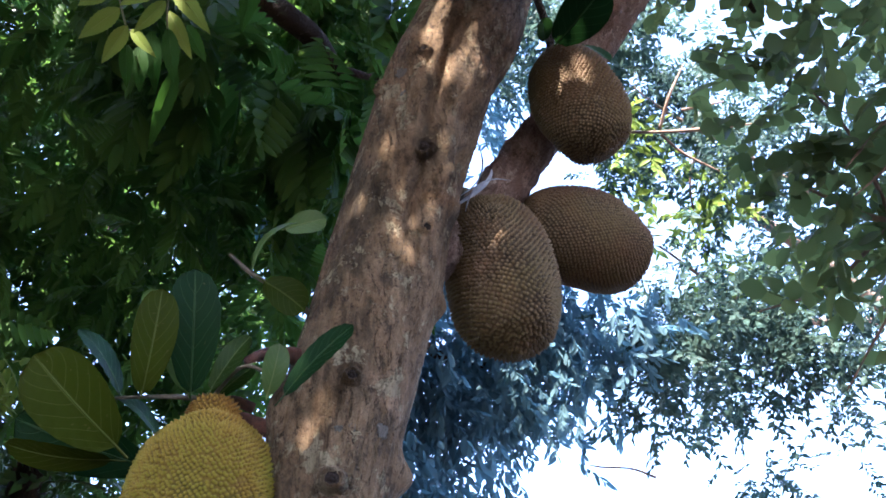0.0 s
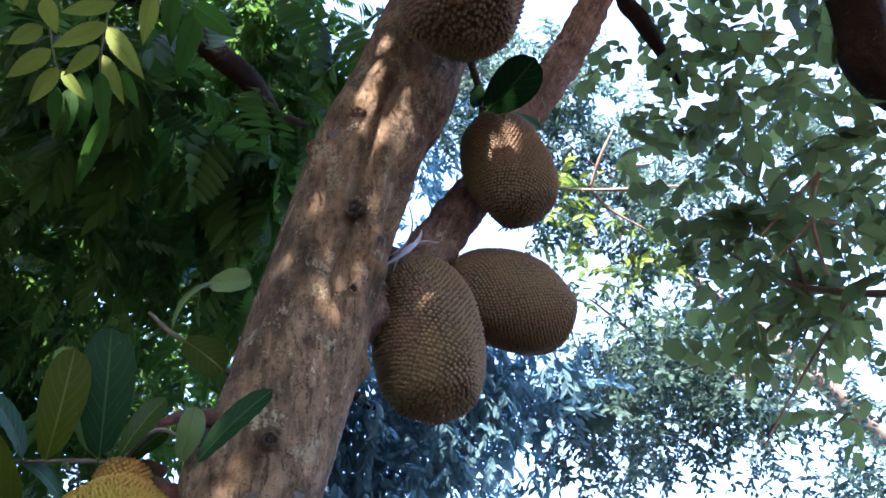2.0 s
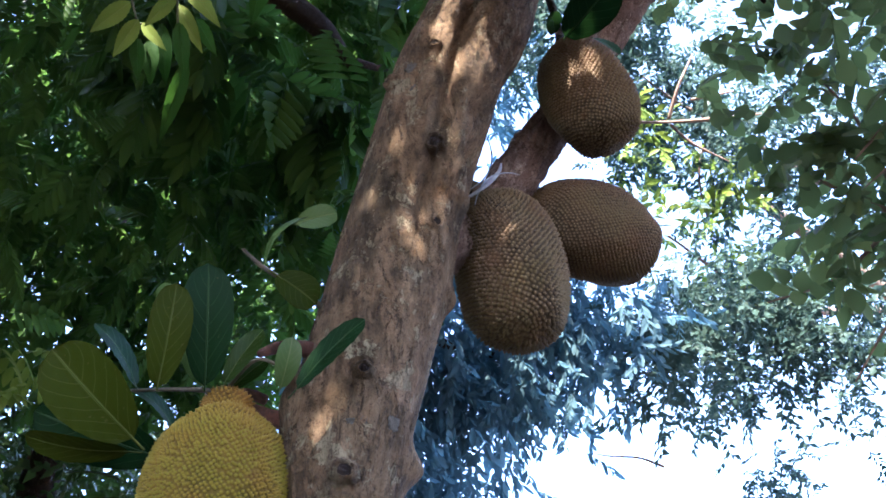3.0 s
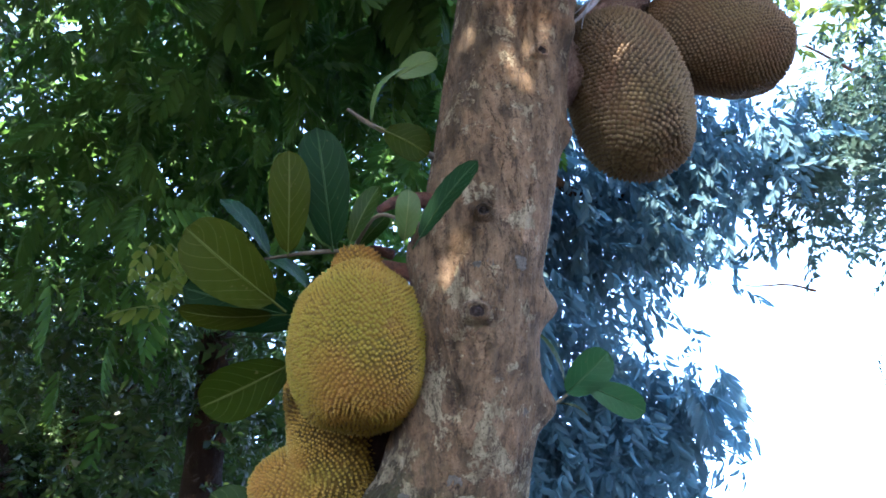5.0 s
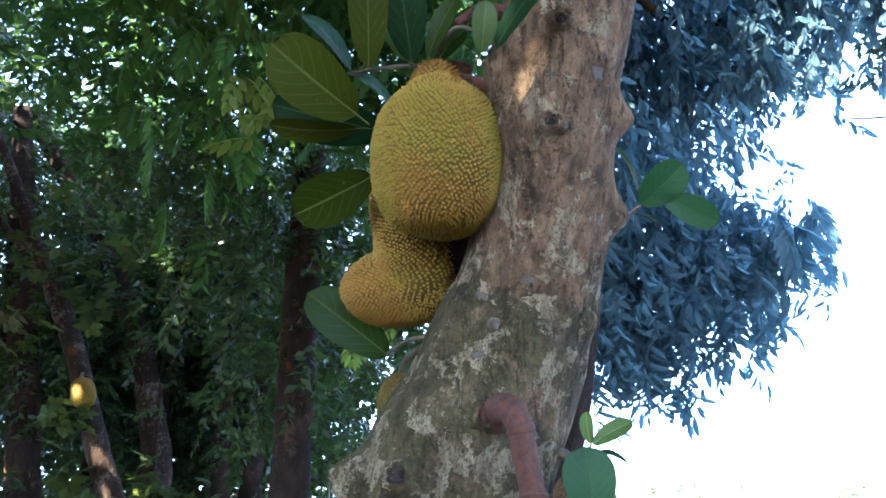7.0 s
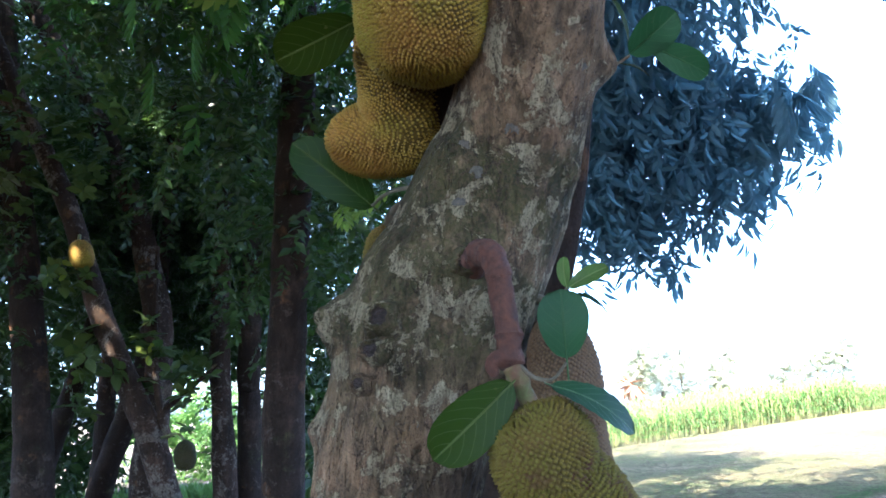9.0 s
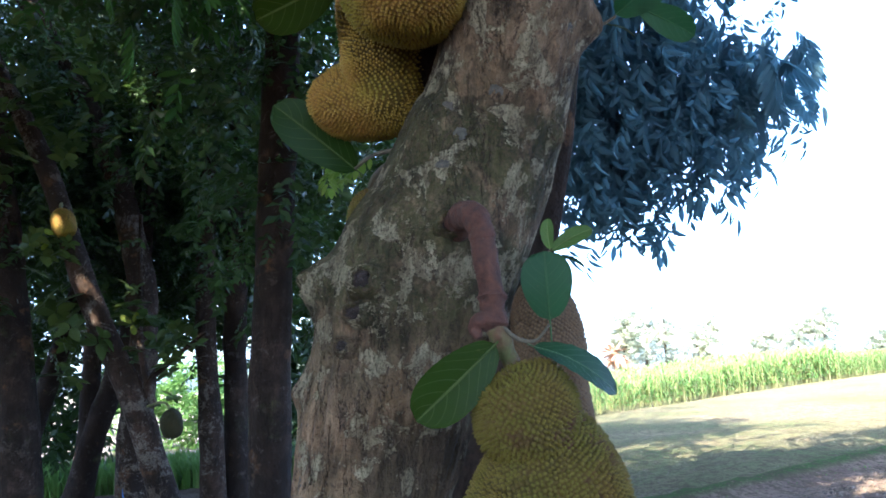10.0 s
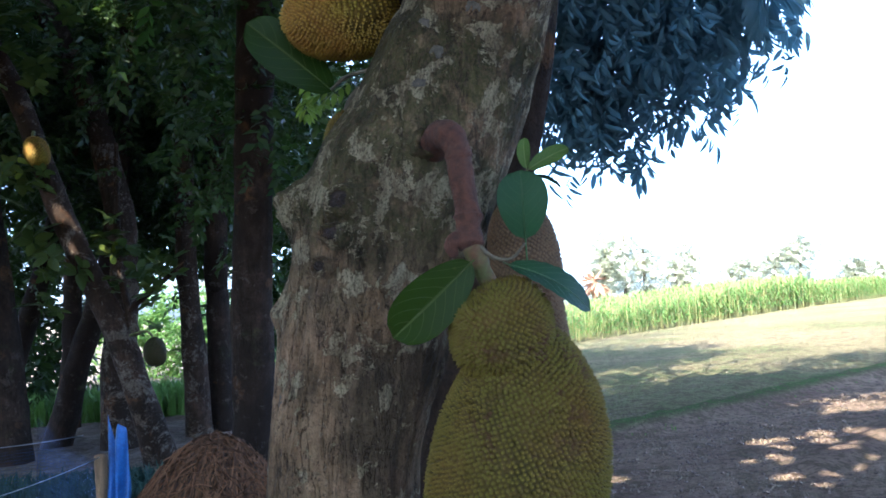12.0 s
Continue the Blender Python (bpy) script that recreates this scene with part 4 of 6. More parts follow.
# crusts of pale lichen: place, size, breadth
for at, size, wide in [((0.232, 1.532, 2.322), 0.016, 0.55), ((0.255, 1.531, 2.323), 0.013, 0.70), ((0.318, 1.557, 2.332), 0.016, 1.10), ((0.347, 1.290, 3.263), 0.016, 1.10), ((0.356, 1.315, 3.205), 0.012, 0.90), ((0.274, 1.711, 2.067), 0.016, 0.70), ((0.029, 1.646, 1.791), 0.016, 0.60), ((0.069, 1.636, 1.850), 0.016, 0.80), ((-0.068, 1.730, 1.344), 0.016, 1.00), ((-0.243, 1.835, 1.301), 0.016, 1.60), ((0.065, 1.757, 1.903), 0.016, 0.70), ((0.158, 1.728, 1.947), 0.016, 1.00), ((-0.242, 1.779, 1.186), 0.016, 1.80)]:
    place, out = on_trunk(at)
    part("lichen", knot_mesh("lichen", place, out, size, [(1.0, -0.10), (0.9, 0.02), (0.6, 0.03), (0.3, 0.02), (0.01, 0.02)], LICHEN, wide, 0.4), jack, "grey lichen crust")

# reddish shoot that bends down to the large fruit
part("shoot", tube("shoot", [(0.062, 1.72, 1.655, 0.030), (0.078, 1.655, 1.668, 0.027), (0.100, 1.605, 1.655, 0.0255), (0.110, 1.590, 1.625, 0.024), (0.112, 1.588, 1.612, 0.026), (0.113, 1.587, 1.604, 0.0235), (0.119, 1.578, 1.556, 0.0225), (0.124, 1.573, 1.512, 0.0225), (0.125, 1.572, 1.500, 0.0265), (0.125, 1.57, 1.488, 0.0225), (0.125, 1.567, 1.450, 0.027)], RED_WOOD, 28, 90, 0.12, 34), jack, "red-brown bent fruit shoot")
part("knob", tube("knob", [(0.125, 1.567, 1.458, 0.020), (0.104, 1.560, 1.456, 0.018), (0.094, 1.558, 1.446, 0.013), (0.098, 1.556, 1.428, 0.008)], RED_WOOD, 14, 16, 0.15, 40), jack)
part("shoot", tube("shoot", [(0.185, 1.62, 2.545, 0.022), (0.12, 1.575, 2.520, 0.018), (0.070, 1.55, 2.500, 0.014), (0.030, 1.54, 2.472, 0.008)], RED_WOOD, 12, 20, 0.15, 30), jack)
part("shoot", tube("shoot", [(0.16, 1.66, 2.37, 0.024), (0.085, 1.66, 2.388, 0.020), (0.049, 1.66, 2.40, 0.017), (0.0, 1.665, 2.425, 0.012), (-0.022, 1.665, 2.425, 0.012)], RED_WOOD, 12, 24, 0.15, 30), jack)
part("shoot", tube("shoot", [(0.195, 1.607, 2.661, 0.016), (0.164, 1.609, 2.566, 0.015), (0.137, 1.608, 2.474, 0.015), (0.112, 1.645, 2.396, 0.013), (0.100, 1.706, 2.361, 0.010)], BARK_ROUGH, 14, 40, 0.3, 24), jack, "old woody shoot against the trunk")
for pts in [[(-0.22, 1.60, 2.398, 0.003), (-0.126, 1.60, 2.41, 0.0045), (-0.060, 1.63, 2.43, 0.006), (-0.02, 1.68, 2.445, 0.008), (0.03, 1.69, 2.44, 0.009)], [(-0.03, 1.64, 2.44, 0.005), (0.023, 1.545, 2.459, 0.004), (0.075, 1.54, 2.447, 0.004), (0.125, 1.56, 2.44, 0.006)],
            [(-0.031, 1.505, 2.734, 0.004), (0.018, 1.522, 2.701, 0.0055), (0.081, 1.536, 2.671, 0.006), (0.16, 1.58, 2.65, 0.008), (0.24, 1.62, 2.64, 0.01)],
            [(0.36, 1.78, 2.095, 0.006), (0.40, 1.80, 2.12, 0.004), (0.429, 1.80, 2.138, 0.003)], [(0.13, 1.567, 1.455, 0.007), (0.148, 1.566, 1.440, 0.005), (0.170, 1.569, 1.424, 0.004), (0.199, 1.567, 1.422, 0.003), (0.225, 1.58, 1.45, 0.0025)],
            [(0.21, 1.72, 1.52, 0.004), (0.225, 1.66, 1.56, 0.003), (0.238, 1.618, 1.59, 0.0025)], [(-0.177, 2.017, 1.873, 0.004), (-0.12, 1.96, 1.89, 0.005), (0.02, 1.92, 1.90, 0.006)]]:
    part("twig", tube("twig", pts, TWIG, 8, 18, 0.15, 60), jack)

for base, tip, width, mat, face, curl, stem in [
    ((-0.195, 1.588, 2.290), (-0.365, 1.515, 2.428), 0.142, LEAF_OLIVE, (-0.05, -0.8, -0.6), 0.10, 0.16),
    ((-0.158, 1.551, 2.385), (-0.149, 1.453, 2.575), 0.086, LEAF_OLIVE, (0.2, -0.8, -0.5), 0.12, 0.05),
    ((-0.071, 1.592, 2.424), (-0.095, 1.471, 2.655), 0.108, LEAF_DARK, (0.1, -0.9, -0.2), 0.10, 0.06),
    ((-0.197, 1.567, 2.399), (-0.288, 1.512, 2.507), 0.066, LEAF_SHEEN, (0.62, -0.72, 0.30), 0.16, 0.06),
    ((-0.035, 1.588, 2.429), (0.030, 1.525, 2.530), 0.058, LEAF, (-0.5, -0.8, -0.2), 0.10, 0.10),
    ((0.082, 1.551, 2.402), (0.097, 1.500, 2.495), 0.055, LEAF_YOUNG, (0.2, -0.9, -0.3), 0.12, 0.1),
    ((0.105, 1.47, 2.355), (0.222, 1.375, 2.470), 0.062, LEAF_DARK, (-0.5, -0.8, 0.0), 0.10, 0.15),
    ((0.055, 1.515, 2.675), (0.148, 1.534, 2.622), 0.088, LEAF_OLIVE, (0.1, -0.9, -0.3), 0.16, 0.25),
    ((0.006, 1.521, 2.724), (0.087, 1.452, 2.840), 0.034, LEAF_YOUNG, (-0.75, -0.6, 0.1), 0.35, 0.15),
    ((0.090, 1.510, 2.845), (0.185, 1.495, 2.885), 0.060, LEAF_YOUNG, (0.0, -0.9, -0.4), 0.15, 0.1),
    ((-0.178, 1.724, 2.205), (-0.362, 1.768, 2.140), 0.118, LEAF_OLIVE, (0.1, -0.8, -0.55), 0.12, 0.12),
    ((-0.205, 1.657, 2.287), (-0.400, 1.654, 2.304), 0.062, LEAF_OLIVE, (0.0, -0.45, -0.9), 0.15, 0.15),
    ((-0.177, 2.017, 1.873), (-0.362, 1.945, 2.018), 0.118, LEAF, (0.25, -0.9, -0.2), 0.10, 0.10),
    ((-0.114, 1.637, 2.345), (-0.205, 1.600, 2.418), 0.050, LEAF_SHEEN, (0.55, -0.70, 0.35), 0.2, 0.1),
    ((-0.164, 1.716, 2.250), (-0.315, 1.706, 2.288), 0.030, LEAF, (0.1, -0.35, 0.9), 0.2, 0.1),
    ((-0.145, 1.70, 2.305), (-0.405, 1.68, 2.385), 0.120, LEAF_DARK, (0.0, -0.75, -0.6), 0.1, 0.05),
    ((-0.075, 1.60, 2.43), (-0.185, 1.55, 2.660), 0.085, LEAF_YOUNG, (0.3, -0.9, -0.2), 0.1, 0.05),
    ((-0.02, 1.63, 2.44), (0.05, 1.62, 2.52), 0.045, LEAF, (-0.3, -0.8, -0.4), 0.12, 0.1),
    ((0.432, 1.796, 2.142), (0.528, 1.750, 2.212), 0.088, LEAF_SKY_LIT, (0.1, -0.9, -0.35), 0.12, 0.08),
    ((0.480, 1.785, 2.150), (0.605, 1.812, 2.092), 0.068, LEAF_SKY_LIT, (0.1, -0.85, -0.4), 0.14, 0.2),
    ((0.433, 1.786, 2.163), (0.384, 1.733, 2.266), 0.034, LEAF, (0.8, -0.5, 0.0), 0.16, 0.1),
    ((0.418, 1.808, 2.126), (0.475, 1.815, 2.100), 0.040, LEAF, (0.1, -0.5, 0.8), 0.16, 0.1),
    ((0.125, 1.540, 1.413), (-0.012, 1.545, 1.288), 0.100, LEAF, (0.25, -0.93, 0.1), 0.10, 0.06),
    ((0.200, 1.549, 1.419), (0.342, 1.550, 1.340), 0.064, LEAF_SHEEN, (0.3, -0.75, 0.6), 0.22, 0.08),
    ((0.227, 1.586, 1.462), (0.222, 1.577, 1.582), 0.092, LEAF_SKY_LIT, (-0.1, -0.95, 0.1), 0.08, 0.35),
    ((0.241, 1.615, 1.592), (0.315, 1.610, 1.630), 0.036, LEAF_YOUNG, (0.1, -0.8, 0.4), 0.14, 0.1),
    ((0.236, 1.615, 1.592), (0.232, 1.611, 1.648), 0.030, LEAF_YOUNG, (-0.6, -0.7, 0.1), 0.14, 0.1),
    ((0.250, 1.617, 1.580), (0.303, 1.618, 1.560), 0.036, LEAF_DARK, (0.2, -0.4, 0.85), 0.2, 0.1),
    ((0.797, 1.207, 3.428), (0.865, 1.015, 3.435), 0.138, LEAF_DARK, (0.1, -0.75, -0.66), 0.10, 0.08),
    ((0.786, 1.244, 3.497), (0.746, 1.170, 3.478), 0.058, LEAF_DARK, (0.1, -0.6, -0.8), 0.10, 0.08),
    ((0.935, 1.262, 3.560), (0.985, 1.235, 3.455), 0.05, LEAF_SKY_LIT, (0.3, -0.6, -0.6), 0.10, 0.08),
    ((0.56, 1.75, 3.0), (0.66, 1.60, 3.16), 0.03, LEAF_YOUNG, (0.6, -0.6, 0.1), 0.3, 0.1),
]:
    part("leaf", leaf_mesh("leaf", base, tip, width, mat, face, curl, 0.16, stem), jack)

for base, tip, width, face in [((0.56, 1.56, 3.06), (0.70, 1.50, 3.20), 0.014, (0.6, -0.6, 0.1)), ((0.55, 1.52, 3.04), (0.66, 1.44, 3.12), 0.010, (-0.2, -0.8, 0.4)), ((0.60, 1.58, 3.10), (0.66, 1.46, 3.26), 0.012, (0.9, -0.3, 0.1))]:
    part("dry_strip", leaf_mesh("dry_strip", base, tip, width, CORD, face, 0.5, 0.4, 0.0, 0.3), jack, "dry pale bark strip")

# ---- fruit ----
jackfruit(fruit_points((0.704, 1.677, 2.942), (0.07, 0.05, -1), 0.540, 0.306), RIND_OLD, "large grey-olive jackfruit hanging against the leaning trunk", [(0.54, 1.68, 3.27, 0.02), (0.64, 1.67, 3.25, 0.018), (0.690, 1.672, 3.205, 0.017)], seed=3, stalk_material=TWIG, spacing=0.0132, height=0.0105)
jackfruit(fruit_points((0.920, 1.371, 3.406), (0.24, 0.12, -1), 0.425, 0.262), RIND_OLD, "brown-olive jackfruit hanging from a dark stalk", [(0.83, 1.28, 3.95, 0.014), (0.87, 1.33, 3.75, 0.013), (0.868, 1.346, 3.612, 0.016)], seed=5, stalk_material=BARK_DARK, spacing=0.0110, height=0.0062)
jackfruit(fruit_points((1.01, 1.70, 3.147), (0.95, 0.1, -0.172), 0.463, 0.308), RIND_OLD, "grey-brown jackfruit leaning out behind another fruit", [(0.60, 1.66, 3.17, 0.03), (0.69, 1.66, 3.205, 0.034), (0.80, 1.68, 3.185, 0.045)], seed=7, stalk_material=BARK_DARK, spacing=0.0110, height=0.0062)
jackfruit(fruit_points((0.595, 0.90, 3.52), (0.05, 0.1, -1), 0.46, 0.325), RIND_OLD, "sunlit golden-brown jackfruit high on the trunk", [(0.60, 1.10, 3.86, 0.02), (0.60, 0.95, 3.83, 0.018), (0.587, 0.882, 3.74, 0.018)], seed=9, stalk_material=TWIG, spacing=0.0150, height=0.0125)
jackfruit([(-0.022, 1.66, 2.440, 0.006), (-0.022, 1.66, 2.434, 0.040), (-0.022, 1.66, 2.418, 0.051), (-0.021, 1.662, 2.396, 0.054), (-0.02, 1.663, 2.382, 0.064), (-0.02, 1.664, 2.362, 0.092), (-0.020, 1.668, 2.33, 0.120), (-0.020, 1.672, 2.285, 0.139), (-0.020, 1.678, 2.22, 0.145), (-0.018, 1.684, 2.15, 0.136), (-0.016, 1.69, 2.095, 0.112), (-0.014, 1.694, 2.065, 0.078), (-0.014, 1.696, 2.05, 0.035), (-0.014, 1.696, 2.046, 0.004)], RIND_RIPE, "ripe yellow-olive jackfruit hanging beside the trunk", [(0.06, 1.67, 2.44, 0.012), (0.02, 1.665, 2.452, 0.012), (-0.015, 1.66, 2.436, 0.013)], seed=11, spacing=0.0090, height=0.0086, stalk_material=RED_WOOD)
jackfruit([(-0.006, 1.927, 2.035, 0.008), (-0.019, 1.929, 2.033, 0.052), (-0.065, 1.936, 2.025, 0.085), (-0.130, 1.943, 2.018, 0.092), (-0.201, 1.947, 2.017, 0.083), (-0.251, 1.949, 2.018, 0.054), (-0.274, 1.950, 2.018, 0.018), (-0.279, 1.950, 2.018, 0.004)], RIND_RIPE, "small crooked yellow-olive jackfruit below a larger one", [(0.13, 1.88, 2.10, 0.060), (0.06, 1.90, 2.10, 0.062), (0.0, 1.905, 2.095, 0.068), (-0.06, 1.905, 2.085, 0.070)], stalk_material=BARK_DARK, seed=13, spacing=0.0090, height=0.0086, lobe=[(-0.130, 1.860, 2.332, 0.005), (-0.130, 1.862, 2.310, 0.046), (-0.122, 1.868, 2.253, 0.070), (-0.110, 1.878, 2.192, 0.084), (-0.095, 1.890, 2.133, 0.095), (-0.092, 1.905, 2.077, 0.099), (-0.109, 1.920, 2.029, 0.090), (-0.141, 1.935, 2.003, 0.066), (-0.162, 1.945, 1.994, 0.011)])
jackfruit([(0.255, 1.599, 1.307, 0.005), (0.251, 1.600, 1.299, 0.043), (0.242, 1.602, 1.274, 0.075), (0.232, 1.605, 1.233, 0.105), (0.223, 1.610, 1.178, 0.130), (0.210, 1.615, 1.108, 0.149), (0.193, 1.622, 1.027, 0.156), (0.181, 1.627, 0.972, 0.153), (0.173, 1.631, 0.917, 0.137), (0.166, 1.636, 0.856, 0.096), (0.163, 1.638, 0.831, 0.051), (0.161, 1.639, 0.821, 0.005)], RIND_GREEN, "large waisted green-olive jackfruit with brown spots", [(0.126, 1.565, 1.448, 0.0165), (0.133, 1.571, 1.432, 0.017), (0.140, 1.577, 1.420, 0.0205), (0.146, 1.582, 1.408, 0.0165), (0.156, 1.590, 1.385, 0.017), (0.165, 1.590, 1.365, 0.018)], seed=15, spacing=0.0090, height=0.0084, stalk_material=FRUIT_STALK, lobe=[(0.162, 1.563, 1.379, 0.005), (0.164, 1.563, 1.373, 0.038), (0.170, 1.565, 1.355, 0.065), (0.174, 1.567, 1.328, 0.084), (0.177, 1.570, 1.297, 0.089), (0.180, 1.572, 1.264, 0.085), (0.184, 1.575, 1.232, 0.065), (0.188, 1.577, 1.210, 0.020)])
jackfruit([(0.232, 1.83, 1.565, 0.006), (0.234, 1.83, 1.55, 0.04), (0.24, 1.831, 1.50, 0.066), (0.25, 1.833, 1.42, 0.075), (0.256, 1.838, 1.34, 0.072), (0.26, 1.842, 1.25, 0.08), (0.255, 1.845, 1.16, 0.07), (0.25, 1.85, 1.12, 0.005)], RIND_BROWN, "brownish jackfruit half hidden behind a larger one", seed=17, height=0.0050, spacing=0.0085, stalk=[(0.15, 1.86, 1.60, 0.012), (0.21, 1.84, 1.60, 0.012), (0.233, 1.83, 1.555, 0.012)], stalk_material=TWIG)
jackfruit(fruit_points((-0.165, 2.17, 1.77), (0, 0, -1), 0.18, 0.105), RIND_GREEN, "small yellow jackfruit behind the trunk", [(0.05, 2.0, 1.95, 0.01), (-0.12, 2.12, 1.90, 0.01), (-0.165, 2.17, 1.85, 0.01)], seed=19, stalk_material=TWIG)

# ---- crown of the jackfruit tree and its neighbours overhead ----
for pts in [[(0.9, 0.85, 5.0, 0.08), (1.9, 0.2, 5.8, 0.05), (3.4, -0.6, 6.3, 0.02)], [(0.9, 0.85, 5.0, 0.07), (-0.3, 0.0, 6.0, 0.04), (-1.4, -0.8, 6.4, 0.02)]]:
    part("limb", tube("limb", pts, BARK, 12, 26, 0.12, 6), jack)
# gaps cut in the foliage to place sun patches on the trunk, fruit and grove
GAPS = [((0.461, 1.153, 3.557), 0.034), ((0.438, 1.176, 3.451), 0.032), ((0.424, 1.209, 3.38), 0.028), ((0.405, 1.235, 3.293), 0.027), ((0.312, 1.359, 3.036), 0.020), ((0.253, 1.45, 2.896), 0.024), ((0.352, 1.438, 2.778), 0.029), ((0.377, 1.441, 2.851), 0.017),
        ((0.491, 1.403, 2.951), 0.016), ((0.466, 1.357, 2.982), 0.013), ((0.442, 1.421, 2.866), 0.015), ((0.166, 1.555, 2.308), 0.018), ((0.19, 1.533, 2.37), 0.012), ((0.573, 1.602, 2.96), 0.034), ((0.599, 1.558, 2.947), 0.036), ((0.631, 1.529, 2.948), 0.036),
        ((0.675, 1.518, 2.968), 0.034), ((0.661, 1.553, 2.792), 0.012), ((0.827, 1.292, 3.358), 0.042), ((0.878, 1.248, 3.387), 0.042), ((0.826, 1.344, 3.288), 0.034), ((0.888, 1.276, 3.287), 0.030), ((0.86, 1.6, 3.096), 0.020), ((0.893, 1.609, 3.053), 0.020), ((0.56, 0.76, 3.52), 0.080), ((0.624, 0.946, 3.299), 0.036),
        ((-3.84, 8.05, 2.45), 0.085), ((-4.06, 7.9, 3.05), 0.075), ((-3.72, 8.05, 2.1), 0.055), ((-3.30, 8.12, 2.25), 0.05), ((-3.295, 8.15, 1.9), 0.05), ((-4.06, 9.5, 1.5), 0.074), ((-3.24, 6.3, 6.5), 0.35), ((-2.64, 5.7, 5.9), 0.25), ((-0.93, 4.2, 5.3), 0.18), ((-2.0, 4.6, 5.4), 0.20), ((-0.5, 1.95, 4.4), 0.160), ((-0.42, 1.86, 4.45), 0.100), ((-5, 10, 1.4), 0.074)]

# ragged sun flecks on the tilled soil
fleck = random.Random(4)
for _ in range(30):
    u, v = fleck.uniform(-1, 1), fleck.uniform(-1, 1)
    GAPS.append(((3.05 + 0.75 * u, 6.35 + 0.72 * 0.5 * u + 0.8 * v, 0.15), fleck.uniform(0.05, 0.20)))


# unseen leaf masses added along the sun's path to shade trunk, grove and field
SHADE = [(-0.86, -2.05, 6.75, 0.30, 0.26, 0.16, 170), (-4.6, 0.2, 9.0, 1.2, 1.0, 0.6, 320), (-4.6, 3.4, 9.6, 2.6, 2.0, 0.9, 700), (0.9, 2.2, 9.6, 1.7, 1.3, 0.8, 420), (-1.6, -3.2, 7.6, 2.4, 1.8, 1.0, 1500), (0.2, -0.6, 7.8, 2.6, 2.0, 1.0, 1100), (-2.6, -0.8, 8.0, 2.2, 2.2, 1.0, 800)]
part("crown", scatter("crown", SHADE_SLIPS, SHADE, 0.38, LEAF_JACK, 21, (-0.3, 0.6), 5, 0.16, gaps=GAPS), jack, "unseen broad oval leaves added to block the sun", "stuff")


def tree(name, label, trunks, crowns, bark, at, group="", seg=16):
    ob = thing(name, label, "tree", at, group)
    for i, pts in enumerate(trunks):
        part("trunk" if i == 0 else "branch", tube("trunk" if i == 0 else "branch", pts, bark, seg, 44, 0.12, 2.2), ob)
    for me in crowns:
        part("crown", me, ob, kind="stuff")
    return ob


# unseen trees added round and behind the viewpoint to shade it
for k, (x, y, h, rx, n) in enumerate([(3.6, -3.6, 8.0, 2.8, 800), (-5.5, -2.0, 8.2, 3.2, 1000), (-1.0, -5.0, 8.4, 3.2, 900), (-7.5, 3.0, 9.0, 3.0, 1000), (-9.5, 7.0, 9.0, 3.0, 800), (7.5, -5.0, 8.0, 2.6, 500), (-4.8, -9.0, 8.6, 3.4, 620), (-0.6, -9.6, 8.6, 3.2, 560), (-9.0, -5.5, 8.6, 3.2, 560)]):
    g = float(ground_height(x, y))
    tree("unseen_shade_tree", "unseen broad tree added to shade the field and grove", [[(x, y, g - 0.2, 0.24), (x + 0.1, y, g + 2.5, 0.19), (x - 0.1, y + 0.1, g + h * 0.8, 0.12), (x, y, g + h, 0.05)]],
         [scatter("crown", SHADE_SLIPS, [(x, y, g + h, rx, rx, 1.7, n), (x - 0.3, y - 0.2, g + h - 2.6, rx * 0.9, rx * 0.9, 1.2, n // 2)], 0.5, LEAF_JACK, 200 + k, (-0.3, 0.6), 6, 0.25, gaps=GAPS)], BARK_DARK, (x, y, g), "grove")
# broad-leaved jackfruit boughs to the upper right
bough = tree("jackfruit_tree", "jackfruit tree with round leaves on pale twigs against the sky", [
    [(5.6, 1.0, 0.1, 0.2), (5.2, 0.95, 2.0, 0.17), (3.9, 0.9, 3.3, 0.14), (2.70, 1.0, 4.03, 0.11), (2.45, 0.8, 4.35, 0.10), (2.1, 0.3, 5.2, 0.08)],
    [(2.1, 0.3, 5.2, 0.06), (1.95, 0.9, 5.35, 0.05), (1.93, 1.33, 5.22, 0.045), (2.05, 1.43, 5.085, 0.045), (2.17, 1.51, 4.96, 0.03), (2.3, 1.6, 4.85, 0.01)]],
    [scatter("crown", SPRAY_ROUND, [(2.75, 1.7, 4.2, 0.8, 0.55, 0.62, 88), (3.1, 2.2, 3.75, 0.6, 0.5, 0.5, 40), (2.55, 1.7, 4.9, 0.55, 0.5, 0.5, 52), (3.5, 2.0, 4.1, 0.6, 0.6, 0.8, 48), (2.9, 1.3, 4.9, 0.5, 0.4, 0.4, 36)], 0.22, LEAF_BOUGH, 23, (-0.3, 0.6), 4, 0.12, gaps=GAPS)], BARK_DARK, (5.6, 1.0, 0.3), "grove")
